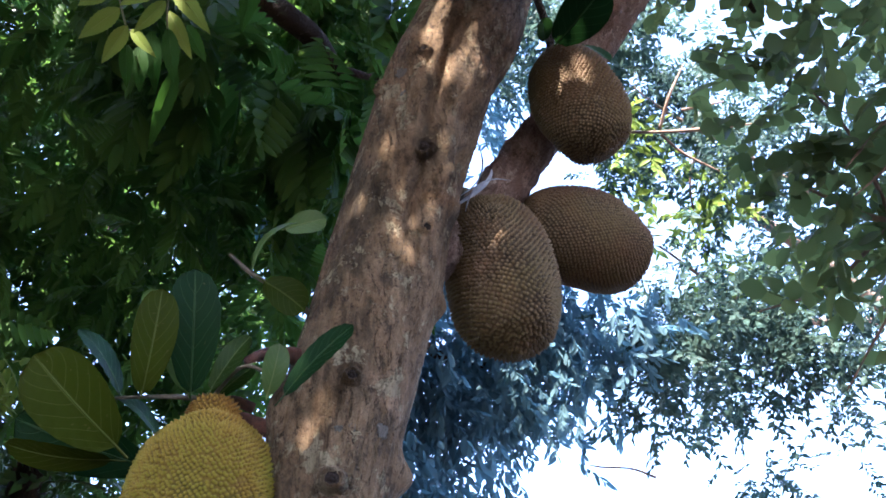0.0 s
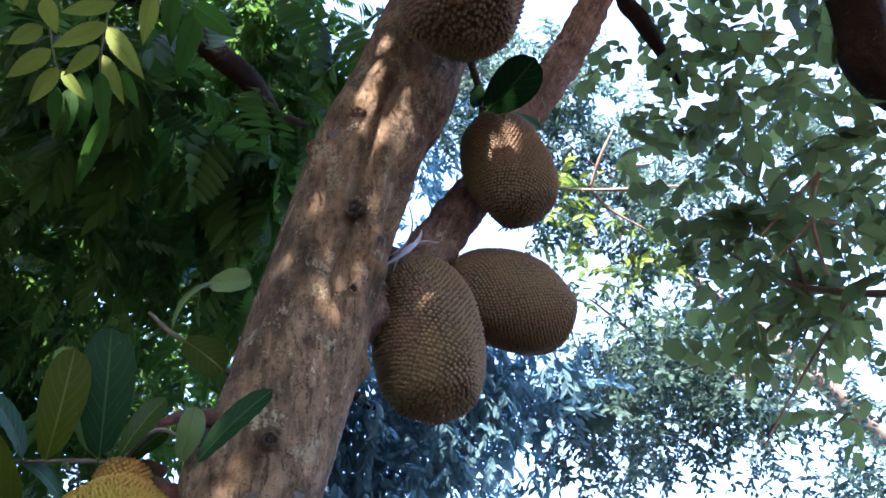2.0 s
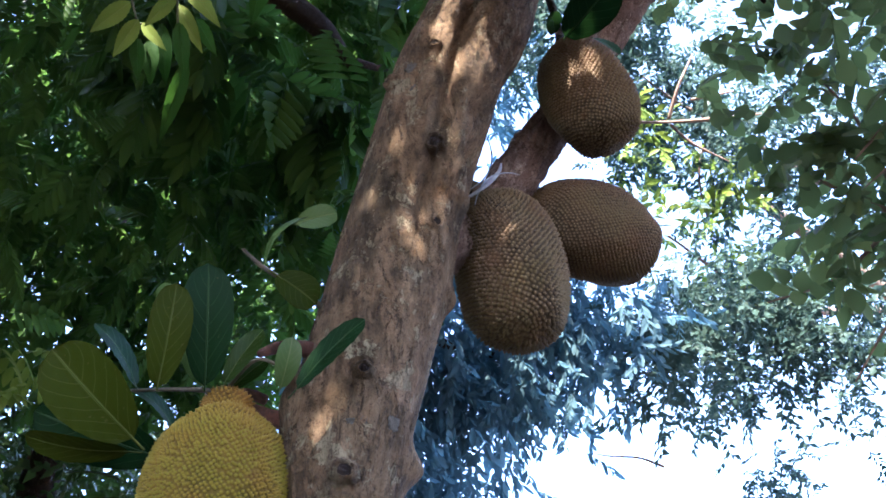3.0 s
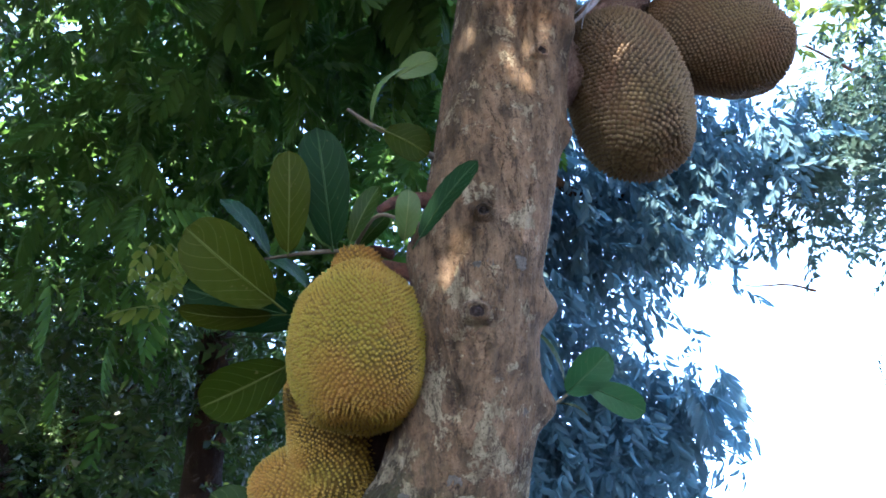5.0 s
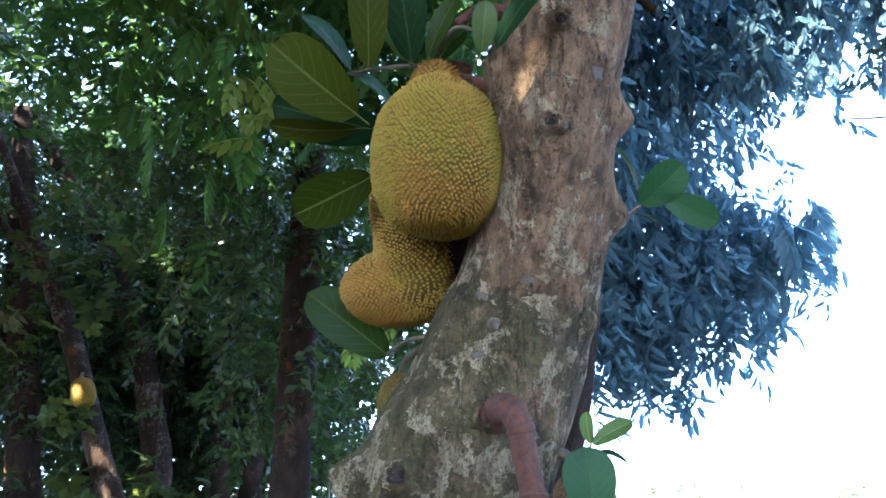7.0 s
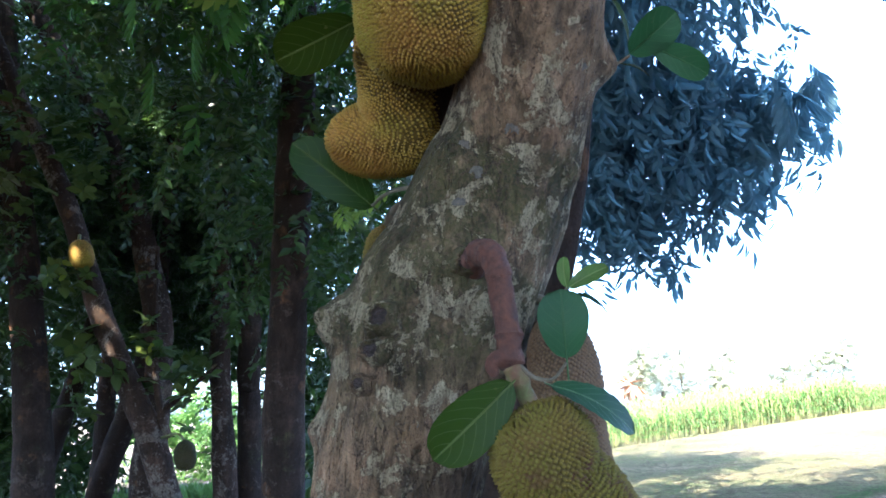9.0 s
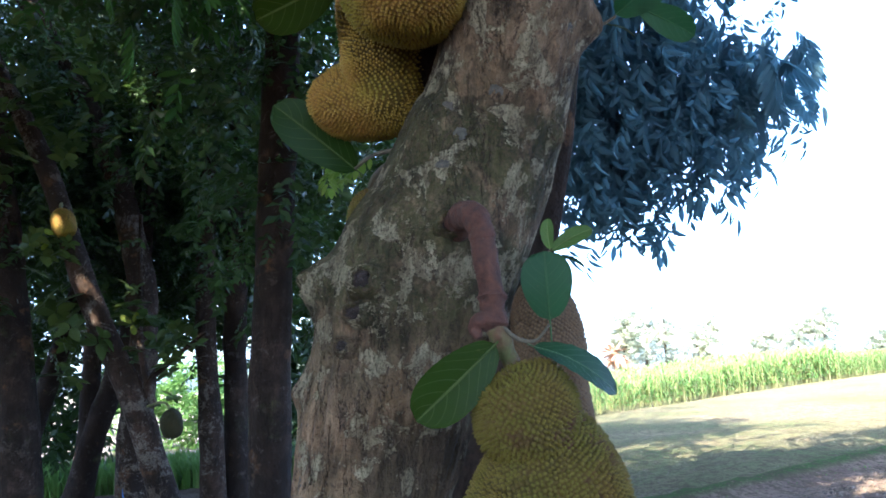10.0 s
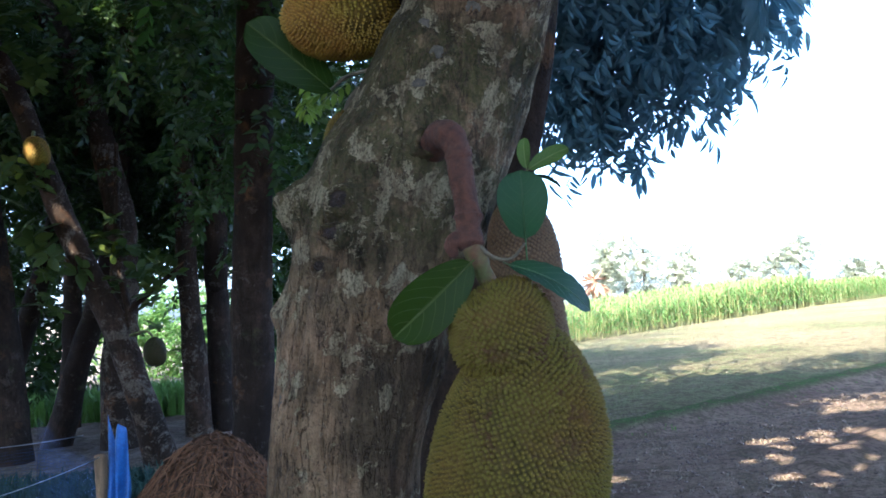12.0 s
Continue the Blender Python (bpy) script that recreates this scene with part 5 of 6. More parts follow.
for pts in [[(3.9, 0.95, 3.3, 0.04), (3.5, 1.7, 3.7, 0.026), (3.05, 2.1, 4.0, 0.018), (2.75, 2.2, 4.3, 0.008)], [(3.05, 2.1, 4.0, 0.012), (2.9, 2.5, 3.9, 0.009), (2.7, 2.8, 3.95, 0.005)], [(3.05, 2.1, 4.0, 0.012), (2.85, 1.9, 4.4, 0.009), (2.6, 1.8, 4.7, 0.005)], [(3.2, 2.0, 3.9, 0.01), (3.0, 2.4, 3.6, 0.007), (2.9, 2.7, 3.4, 0.004)]]:
    part("twig", tube("twig", pts, PALE_TWIG, 8, 22, 0.15, 12), bough)
for pts in [[(2.51, 1.40, 3.92, 0.010), (2.50, 1.52, 3.82, 0.010), (2.57, 1.64, 3.69, 0.008), (2.62, 1.70, 3.61, 0.006)], [(2.51, 1.41, 3.92, 0.008), (2.42, 1.53, 3.85, 0.008), (2.32, 1.68, 3.76, 0.004)], [(2.51, 1.56, 3.78, 0.006), (2.46, 1.65, 3.73, 0.005), (2.38, 1.75, 3.68, 0.003)], [(2.51, 1.54, 3.80, 0.006), (2.64, 1.53, 3.75, 0.005), (2.74, 1.53, 3.71, 0.003)]]:
    part("twig", tube("twig", pts, PALE_TWIG, 8, 22, 0.15, 12), bough)
# feathery tree whose foliage spreads over the upper left
feather = tree("feathery_tree", "tree with feathery compound leaves and a dark scaly bough", [
    [(-6.2, 3.6, -0.4, 0.2), (-5.6, 3.4, 3.0, 0.17), (-3.2, 3.0, 7.2, 0.11), (-0.62, 2.80, 6.62, 0.085), (-0.09, 2.835, 6.235, 0.085), (0.218, 2.89, 6.05, 0.080), (0.37, 2.965, 5.91, 0.06), (0.46, 3.015, 5.835, 0.03), (0.52, 3.05, 5.79, 0.010)],
    [(0.43, 3.0, 5.86, 0.03), (0.75, 3.1, 6.0, 0.02), (1.1, 3.2, 6.5, 0.01)]],
    [scatter("crown", FROND, [(-0.8, 3.2, 5.2, 1.2, 0.6, 0.8, 150), (0.1, 3.5, 4.9, 0.7, 0.5, 0.7, 110), (-1.5, 4.3, 4.9, 1.1, 0.8, 1.1, 130), (-0.3, 4.0, 7.0, 1.8, 1.0, 0.8, 260), (-1.6, 3.2, 6.6, 1.2, 0.7, 0.7, 180), (-0.4, 2.9, 7.1, 1.3, 0.5, 0.5, 240), (0.5, 3.3, 7.3, 0.6, 0.4, 0.4, 90), (0.7, 3.6, 6.6, 0.8, 0.6, 0.7, 120)], 0.30, LEAF_FROND, 25, (0.0, 0.85), 4, 0.2, gaps=GAPS),
     scatter("crown", FROND, [(-0.43, 2.38, 5.39, 0.28, 0.2, 0.2, 16), (-0.68, 2.76, 5.44, 0.28, 0.2, 0.2, 16), (0.13, 2.79, 5.19, 0.28, 0.2, 0.2, 16), (0.60, 2.32, 5.81, 0.28, 0.2, 0.2, 16), (0.31, 2.94, 5.12, 0.28, 0.2, 0.2, 16)], 0.50, LEAF_FROND, 27, (0.1, 0.9), 4, 0.14, gaps=GAPS),
     scatter("crown", SPRAY_B, [(-0.47, 5.76, 5.22, 0.8, 0.5, 0.7, 170), (-0.92, 5.55, 5.60, 0.8, 0.5, 0.6, 170), (-0.9, 4.6, 6.3, 1.8, 1.0, 1.4, 480), (-2.0, 5.6, 6.0, 1.5, 1.0, 1.6, 600), (-3.4, 6.6, 6.6, 1.5, 0.8, 1.6, 260), (0.3, 7.0, 6.7, 0.7, 0.4, 0.7, 190), (0.4, 4.9, 6.6, 1.1, 0.8, 1.2, 460), (0.4, 3.9, 7.7, 1.1, 0.6, 0.6, 330)], 0.29, LEAF_FROND, 26, (-0.1, 0.8), 5, 0.22)], BARK_DARK, (-6.2, 3.6, -0.3), "grove")
# leaflets of one tree: sunlight in the lime colour, shade in the dark green
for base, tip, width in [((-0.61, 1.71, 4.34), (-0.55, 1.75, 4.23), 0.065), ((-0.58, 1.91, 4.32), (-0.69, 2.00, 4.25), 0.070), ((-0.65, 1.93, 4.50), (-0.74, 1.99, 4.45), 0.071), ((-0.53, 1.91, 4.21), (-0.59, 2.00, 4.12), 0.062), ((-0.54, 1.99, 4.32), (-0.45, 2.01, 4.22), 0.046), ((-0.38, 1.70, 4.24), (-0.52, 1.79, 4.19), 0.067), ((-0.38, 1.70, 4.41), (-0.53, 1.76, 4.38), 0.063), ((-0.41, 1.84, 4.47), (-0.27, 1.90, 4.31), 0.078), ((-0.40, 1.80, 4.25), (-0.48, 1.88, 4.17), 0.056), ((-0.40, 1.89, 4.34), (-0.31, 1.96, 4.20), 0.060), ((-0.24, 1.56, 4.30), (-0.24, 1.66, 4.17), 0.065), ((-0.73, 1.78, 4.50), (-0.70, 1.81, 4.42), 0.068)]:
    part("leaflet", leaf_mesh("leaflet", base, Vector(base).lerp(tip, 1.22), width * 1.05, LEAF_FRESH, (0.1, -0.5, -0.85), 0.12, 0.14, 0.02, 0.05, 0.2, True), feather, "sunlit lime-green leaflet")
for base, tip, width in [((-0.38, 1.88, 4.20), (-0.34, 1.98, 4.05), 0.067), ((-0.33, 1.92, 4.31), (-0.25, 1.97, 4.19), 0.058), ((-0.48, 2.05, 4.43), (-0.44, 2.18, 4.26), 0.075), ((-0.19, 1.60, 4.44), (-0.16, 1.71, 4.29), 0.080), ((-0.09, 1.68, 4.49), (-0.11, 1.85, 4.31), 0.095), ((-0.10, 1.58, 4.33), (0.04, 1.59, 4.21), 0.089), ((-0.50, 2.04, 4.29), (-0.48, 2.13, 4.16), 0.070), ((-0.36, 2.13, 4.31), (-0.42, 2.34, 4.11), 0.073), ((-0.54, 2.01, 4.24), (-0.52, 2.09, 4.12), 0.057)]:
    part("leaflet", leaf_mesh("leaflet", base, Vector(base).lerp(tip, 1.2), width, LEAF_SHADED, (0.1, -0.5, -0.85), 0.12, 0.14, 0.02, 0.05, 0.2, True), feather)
for pts in [[(-0.63, 1.76, 4.50, 0.004), (-0.60, 1.86, 4.40, 0.004), (-0.55, 1.96, 4.29, 0.004), (-0.53, 1.97, 4.28, 0.004)], [(-0.41, 1.68, 4.47, 0.004), (-0.40, 1.75, 4.40, 0.004), (-0.40, 1.87, 4.30, 0.004), (-0.39, 1.93, 4.25, 0.004)], [(-0.12, 1.57, 4.43, 0.004), (-0.16, 1.60, 4.42, 0.004), (-0.22, 1.62, 4.44, 0.004)]]:
    part("leaf_stem", tube("leaf_stem", pts, GREEN_STALK, 6, 10, 0.1), feather)
for x, y, z, yaw, pitch, size in [(-1.17, 3.70, 3.91, 55, -55, 0.19), (-1.00, 3.85, 3.79, 79, -25, 0.17), (-1.17, 3.67, 3.89, 333, -6, 0.22), (-1.01, 3.69, 3.87, 225, -12, 0.23), (-1.00, 3.73, 3.93, 241, -27, 0.17), (-1.13, 3.79, 3.97, 311, -24, 0.18), (-1.01, 3.84, 3.85, 305, -26, 0.19), (-0.54, 4.56, 2.62, 109, -7, 0.15), (-0.71, 4.58, 2.58, 192, -29, 0.18), (-0.42, 4.60, 2.69, 72, -18, 0.17), (-0.62, 4.60, 2.55, 201, -1, 0.16), (-0.72, 4.66, 2.71, 221, -44, 0.18), (-1.29, 3.93, 3.78, 251, -1, 0.24), (-1.14, 3.99, 3.65, 104, 2, 0.22), (-1.27, 4.09, 3.73, 294, -40, 0.17), (-1.23, 3.95, 3.88, 346, -38, 0.15)]:
    v, f = turned(LIME_FROND, size, pose(x, y, z, pitch, 10, yaw))
    part("frond", mesh_from("frond", v, f, LEAF_LIME), feather, "lime-green feathered leaf")
# the drooping tree behind the trunk
tree("drooping_tree", "tall tree with drooping narrow leaves and a dark trunk", [
    [(-0.17, 2.95, -0.1, 0.10), (0.0, 2.87, 0.8, 0.075), (0.148, 2.83, 1.24, 0.066), (0.308, 2.79, 1.71, 0.060), (0.385, 2.765, 2.01, 0.058), (0.435, 2.74, 2.32, 0.056), (0.50, 2.8, 2.9, 0.055), (0.75, 3.6, 4.6, 0.06), (1.3, 4.9, 6.5, 0.05)],
    [(0.75, 3.6, 4.6, 0.04), (1.8, 5.2, 5.2, 0.035), (3.2, 5.8, 5.9, 0.02), (4.0, 6.0, 6.2, 0.01)]],
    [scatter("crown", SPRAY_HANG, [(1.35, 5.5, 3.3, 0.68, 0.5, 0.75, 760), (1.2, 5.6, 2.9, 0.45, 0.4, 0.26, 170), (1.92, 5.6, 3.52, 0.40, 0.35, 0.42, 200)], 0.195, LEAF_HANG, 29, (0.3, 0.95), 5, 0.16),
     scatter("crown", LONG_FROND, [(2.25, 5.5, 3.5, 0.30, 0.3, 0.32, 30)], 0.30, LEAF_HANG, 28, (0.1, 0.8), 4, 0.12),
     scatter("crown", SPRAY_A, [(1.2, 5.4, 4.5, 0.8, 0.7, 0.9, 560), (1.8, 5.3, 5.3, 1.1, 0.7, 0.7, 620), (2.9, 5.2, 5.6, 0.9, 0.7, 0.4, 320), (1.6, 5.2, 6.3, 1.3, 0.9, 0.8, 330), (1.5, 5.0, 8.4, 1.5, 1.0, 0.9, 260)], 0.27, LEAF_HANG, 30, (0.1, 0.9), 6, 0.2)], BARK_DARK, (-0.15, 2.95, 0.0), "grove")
# lighter canopy farther to the right
canopy = tree("canopy_tree", "high tree with small lit leaves and pale branches", [
    [(13.0, 7.5, 0.5, 0.3), (12.0, 7.4, 5.0, 0.22), (9.5, 7.0, 8.0, 0.14), (7.0, 6.4, 9.4, 0.08)],
    [(9.5, 7.0, 8.0, 0.07), (7.0, 6.6, 7.4, 0.05), (5.6, 6.0, 7.2, 0.03), (4.6, 5.6, 7.4, 0.012)]],
    [scatter("crown", SLIPS, [(5.2, 4.8, 8.7, 1.5, 1.0, 1.4, 500), (6.6, 5.6, 7.0, 1.3, 1.0, 1.2, 287), (5.6, 6.7, 6.7, 0.9, 0.8, 0.8, 187), (3.4, 4.6, 9.6, 1.5, 0.9, 1.0, 537), (7.6, 5.6, 5.6, 1.0, 0.8, 0.8, 175), (6.9, 3.8, 8.6, 1.3, 1.0, 1.4, 325), (6.5, 7.7, 5.2, 0.5, 0.4, 0.7, 137), (4.91, 5.29, 6.30, 0.8, 0.6, 0.55, 162), (5.81, 5.34, 5.93, 0.8, 0.6, 0.55, 162), (4.07, 5.42, 5.74, 0.8, 0.6, 0.55, 162)], 0.36, LEAF_CANOPY, 31, (-0.1, 0.8), 6, 0.22),
     scatter("crown", SPRAY_B, [(4.6, 5.1, 8.0, 1.0, 0.6, 0.7, 90), (6.0, 5.9, 7.3, 0.8, 0.5, 0.5, 70)], 0.34, LEAF_LIME, 32, (-0.1, 0.8), 5, 0.2)], PALE_TWIG, (13.0, 7.5, 0.6), "grove")
for pts in [[(2.73, 3.40, 6.28, 0.014), (2.99, 3.26, 6.16, 0.012), (3.27, 3.08, 6.04, 0.016), (3.60, 2.94, 6.01, 0.008)], [(3.01, 3.23, 6.17, 0.014), (3.04, 3.03, 6.33, 0.012), (3.15, 2.86, 6.56, 0.006)], [(3.03, 3.26, 6.14, 0.013), (3.21, 3.31, 6.01, 0.011), (3.49, 3.32, 5.87, 0.006)], [(3.20, 3.12, 6.32, 0.012), (3.49, 2.97, 6.31, 0.006)]]:
    part("twig", tube("twig", pts, PALE_TWIG, 8, 22, 0.15, 6), canopy)
for pts in [[(6.6, 5.0, 8.0, 0.03), (5.4, 4.7, 8.3, 0.028), (4.6, 4.6, 8.6, 0.02), (4.2, 4.6, 9.1, 0.01)], [(5.0, 4.65, 8.45, 0.02), (4.9, 5.1, 7.9, 0.014), (5.2, 5.6, 7.3, 0.008)], [(7.0, 6.6, 7.0, 0.02), (6.3, 6.2, 6.8, 0.016), (5.6, 6.0, 6.9, 0.008)]]:
    part("twig", tube("twig", pts, PALE_TWIG, 8, 22, 0.15, 6), canopy)
part("twig", tube("twig", [(5.2, 7.9, 5.72, 0.02), (4.9, 7.9, 5.82, 0.014), (4.55, 7.95, 5.85, 0.012), (4.35, 8.05, 5.93, 0.005)], PALE_TWIG, 8, 22, 0.15, 6), canopy)

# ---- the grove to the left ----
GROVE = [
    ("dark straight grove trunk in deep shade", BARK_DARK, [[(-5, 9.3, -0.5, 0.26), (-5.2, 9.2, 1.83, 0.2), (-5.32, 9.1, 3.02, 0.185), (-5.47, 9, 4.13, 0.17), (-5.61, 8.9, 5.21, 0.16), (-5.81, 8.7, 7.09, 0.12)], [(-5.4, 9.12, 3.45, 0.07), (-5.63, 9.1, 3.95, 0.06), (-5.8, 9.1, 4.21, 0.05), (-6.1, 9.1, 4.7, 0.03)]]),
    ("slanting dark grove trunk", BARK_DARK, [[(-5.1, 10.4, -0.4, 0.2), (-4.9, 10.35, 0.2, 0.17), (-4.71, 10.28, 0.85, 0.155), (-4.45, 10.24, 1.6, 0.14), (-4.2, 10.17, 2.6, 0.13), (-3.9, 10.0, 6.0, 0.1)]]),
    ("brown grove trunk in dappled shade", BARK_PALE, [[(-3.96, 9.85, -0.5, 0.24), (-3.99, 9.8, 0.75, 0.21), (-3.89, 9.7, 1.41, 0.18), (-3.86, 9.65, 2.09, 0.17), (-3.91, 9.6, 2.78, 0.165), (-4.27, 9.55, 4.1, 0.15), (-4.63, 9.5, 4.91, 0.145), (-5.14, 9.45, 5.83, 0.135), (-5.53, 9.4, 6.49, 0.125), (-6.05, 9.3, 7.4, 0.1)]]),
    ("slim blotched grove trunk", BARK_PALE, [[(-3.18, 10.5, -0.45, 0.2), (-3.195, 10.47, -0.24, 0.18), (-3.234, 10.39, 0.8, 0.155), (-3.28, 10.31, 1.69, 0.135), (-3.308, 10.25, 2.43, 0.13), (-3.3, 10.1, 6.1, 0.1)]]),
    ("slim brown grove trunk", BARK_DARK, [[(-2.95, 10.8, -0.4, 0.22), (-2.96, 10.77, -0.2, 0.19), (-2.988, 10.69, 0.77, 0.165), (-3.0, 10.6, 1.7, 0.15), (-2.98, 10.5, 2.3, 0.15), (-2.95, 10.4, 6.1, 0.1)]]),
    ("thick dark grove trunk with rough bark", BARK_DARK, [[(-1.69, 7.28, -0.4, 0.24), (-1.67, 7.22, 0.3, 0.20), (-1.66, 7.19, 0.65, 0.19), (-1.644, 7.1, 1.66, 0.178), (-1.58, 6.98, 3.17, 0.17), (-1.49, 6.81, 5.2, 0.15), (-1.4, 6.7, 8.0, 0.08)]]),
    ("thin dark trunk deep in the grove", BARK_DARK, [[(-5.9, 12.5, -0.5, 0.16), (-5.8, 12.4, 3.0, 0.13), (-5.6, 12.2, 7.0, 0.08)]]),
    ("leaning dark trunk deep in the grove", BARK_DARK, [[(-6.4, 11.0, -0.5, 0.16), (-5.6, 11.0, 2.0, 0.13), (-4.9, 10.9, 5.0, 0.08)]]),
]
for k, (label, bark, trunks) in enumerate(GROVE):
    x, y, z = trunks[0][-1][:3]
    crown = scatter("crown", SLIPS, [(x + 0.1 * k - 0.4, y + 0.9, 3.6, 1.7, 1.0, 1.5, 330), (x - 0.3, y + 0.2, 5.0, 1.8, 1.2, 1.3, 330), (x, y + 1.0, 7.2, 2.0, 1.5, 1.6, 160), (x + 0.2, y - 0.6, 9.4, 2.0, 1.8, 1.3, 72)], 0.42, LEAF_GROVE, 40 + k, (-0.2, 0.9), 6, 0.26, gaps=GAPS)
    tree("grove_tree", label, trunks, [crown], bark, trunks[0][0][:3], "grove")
# the leaning jackfruit tree with two fruits
lean = tree("jackfruit_tree", "leaning young jackfruit tree with sunlit blotched bark", [
    [(-2.86, 8.36, -0.35, 0.19), (-2.945, 8.35, -0.02, 0.165), (-3.142, 8.29, 0.635, 0.14), (-3.33, 8.245, 1.227, 0.145), (-3.604, 8.195, 1.82, 0.125), (-3.84, 8.15, 2.356, 0.12), (-4.03, 8.11, 2.90, 0.115), (-4.26, 8.08, 3.57, 0.11), (-4.60, 8.05, 4.29, 0.10), (-4.86, 8.02, 4.76, 0.085), (-5.19, 8.0, 5.52, 0.07), (-5.6, 7.9, 6.4, 0.05)],
    [(-4.55, 8.06, 4.2, 0.06), (-4.99, 8.05, 4.76, 0.05), (-5.3, 8.05, 5.09, 0.045), (-5.7, 8.05, 5.5, 0.03)],
    [(-3.15, 8.26, 1.2, 0.05), (-3.231, 8.22, 1.517, 0.038), (-3.295, 8.186, 1.93, 0.034), (-3.305, 8.15, 2.34, 0.03), (-3.3, 8.1, 3.2, 0.02)],
    [(-3.25, 8.24, 1.38, 0.04), (-3.173, 8.22, 1.486, 0.034), (-2.93, 8.2, 1.684, 0.028), (-2.60, 8.18, 1.95, 0.015)]],
    [scatter("crown", WHORL, [(-4.2, 8.0, 2.75, 0.25, 0.15, 0.2, 10), (-3.35, 8.05, 2.0, 0.22, 0.1, 0.3, 12), (-3.9, 8.0, 2.0, 0.3, 0.15, 0.4, 14), (-3.0, 8.3, 1.75, 0.4, 0.2, 0.3, 20), (-4.4, 8.0, 4.4, 0.9, 0.6, 0.9, 60)], 0.17, LEAF_JACK, 61, (-0.3, 0.5), 2, 0.12)], BARK_PALE, (-2.86, 8.36, -0.2), "grove")
for base, tip, width in [((-4.20, 7.92, 2.92), (-4.38, 7.9, 2.885), 0.075), ((-4.11, 7.92, 2.98), (-4.24, 7.9, 3.03), 0.06), ((-4.17, 7.92, 2.90), (-4.24, 7.9, 2.82), 0.06), ((-3.32, 8.02, 2.05), (-3.42, 7.98, 2.13), 0.06), ((-3.30, 8.02, 2.06), (-3.24, 7.98, 2.15), 0.06), ((-3.31, 8.02, 2.03), (-3.26, 7.98, 1.93), 0.06)]:
    part("leaf", leaf_mesh("leaf", base, tip, width, LEAF_FRESH, (0.1, -0.9, 0.3), 0.12, 0.16, 0.06), lean, "pale young leaf")
jackfruit(fruit_points((-4.06, 7.97, 3.11), (0.35, 0, -1), 0.33, 0.235), RIND_RIPE, "small golden jackfruit on a leaning far tree", [(-4.12, 8.08, 3.34, 0.02), (-4.11, 8.0, 3.32, 0.018), (-4.10, 7.97, 3.26, 0.018)], spacing=0.022, height=0.009, seed=63)
jackfruit(fruit_points((-2.88, 8.06, 1.03), (0.05, 0, -1), 0.30, 0.21), RIND_SHADY, "shade-darkened green jackfruit hanging from a far trunk", [(-3.2, 8.2, 1.20, 0.016), (-2.98, 8.08, 1.24, 0.014), (-2.885, 8.06, 1.16, 0.014)], spacing=0.022, height=0.009, seed=65)
# deep foliage that closes the grove behind
part_of = thing("woodland", "dense dark woodland closing the grove behind", "trees", (-9, 17, 0), kind="stuff")
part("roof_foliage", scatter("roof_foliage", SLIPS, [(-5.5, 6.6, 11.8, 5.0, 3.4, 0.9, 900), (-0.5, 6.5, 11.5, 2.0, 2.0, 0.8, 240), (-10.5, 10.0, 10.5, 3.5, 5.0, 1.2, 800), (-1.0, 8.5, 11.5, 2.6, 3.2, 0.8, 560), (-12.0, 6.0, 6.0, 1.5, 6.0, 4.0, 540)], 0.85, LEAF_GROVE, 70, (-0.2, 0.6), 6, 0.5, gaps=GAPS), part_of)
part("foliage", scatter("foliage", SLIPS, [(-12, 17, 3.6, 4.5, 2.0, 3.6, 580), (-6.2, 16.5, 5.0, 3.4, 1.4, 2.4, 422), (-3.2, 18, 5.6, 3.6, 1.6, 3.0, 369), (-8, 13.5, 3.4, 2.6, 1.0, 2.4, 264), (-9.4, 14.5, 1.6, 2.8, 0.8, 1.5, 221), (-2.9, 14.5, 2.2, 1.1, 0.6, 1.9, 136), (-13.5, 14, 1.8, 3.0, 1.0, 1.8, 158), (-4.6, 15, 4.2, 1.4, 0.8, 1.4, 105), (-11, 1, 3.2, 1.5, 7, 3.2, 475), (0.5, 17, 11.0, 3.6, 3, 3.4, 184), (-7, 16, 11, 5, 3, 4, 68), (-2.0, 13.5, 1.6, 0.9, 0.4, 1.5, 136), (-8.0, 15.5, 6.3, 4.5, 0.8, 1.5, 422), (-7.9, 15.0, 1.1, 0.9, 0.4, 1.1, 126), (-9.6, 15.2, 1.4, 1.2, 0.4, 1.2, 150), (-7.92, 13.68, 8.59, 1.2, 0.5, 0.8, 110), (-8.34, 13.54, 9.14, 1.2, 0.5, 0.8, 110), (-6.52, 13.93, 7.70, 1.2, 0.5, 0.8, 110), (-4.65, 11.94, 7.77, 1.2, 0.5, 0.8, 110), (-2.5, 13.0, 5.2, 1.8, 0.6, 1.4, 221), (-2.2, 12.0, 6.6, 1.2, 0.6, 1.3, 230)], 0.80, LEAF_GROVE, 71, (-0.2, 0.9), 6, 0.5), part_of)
part("lit_foliage", scatter("lit_foliage", SLIPS, [(-7.2, 14.5, 11.0, 1.6, 1.0, 1.6, 160), (-9.0, 25.0, 1.2, 2.6, 0.6, 1.4, 420), (-4.5, 26.0, 1.2, 2.0, 0.6, 1.2, 200)], 0.7, CORN, 75, (-0.2, 0.8), 6, 0.4), part_of, "sunlit yellow-green leaves")

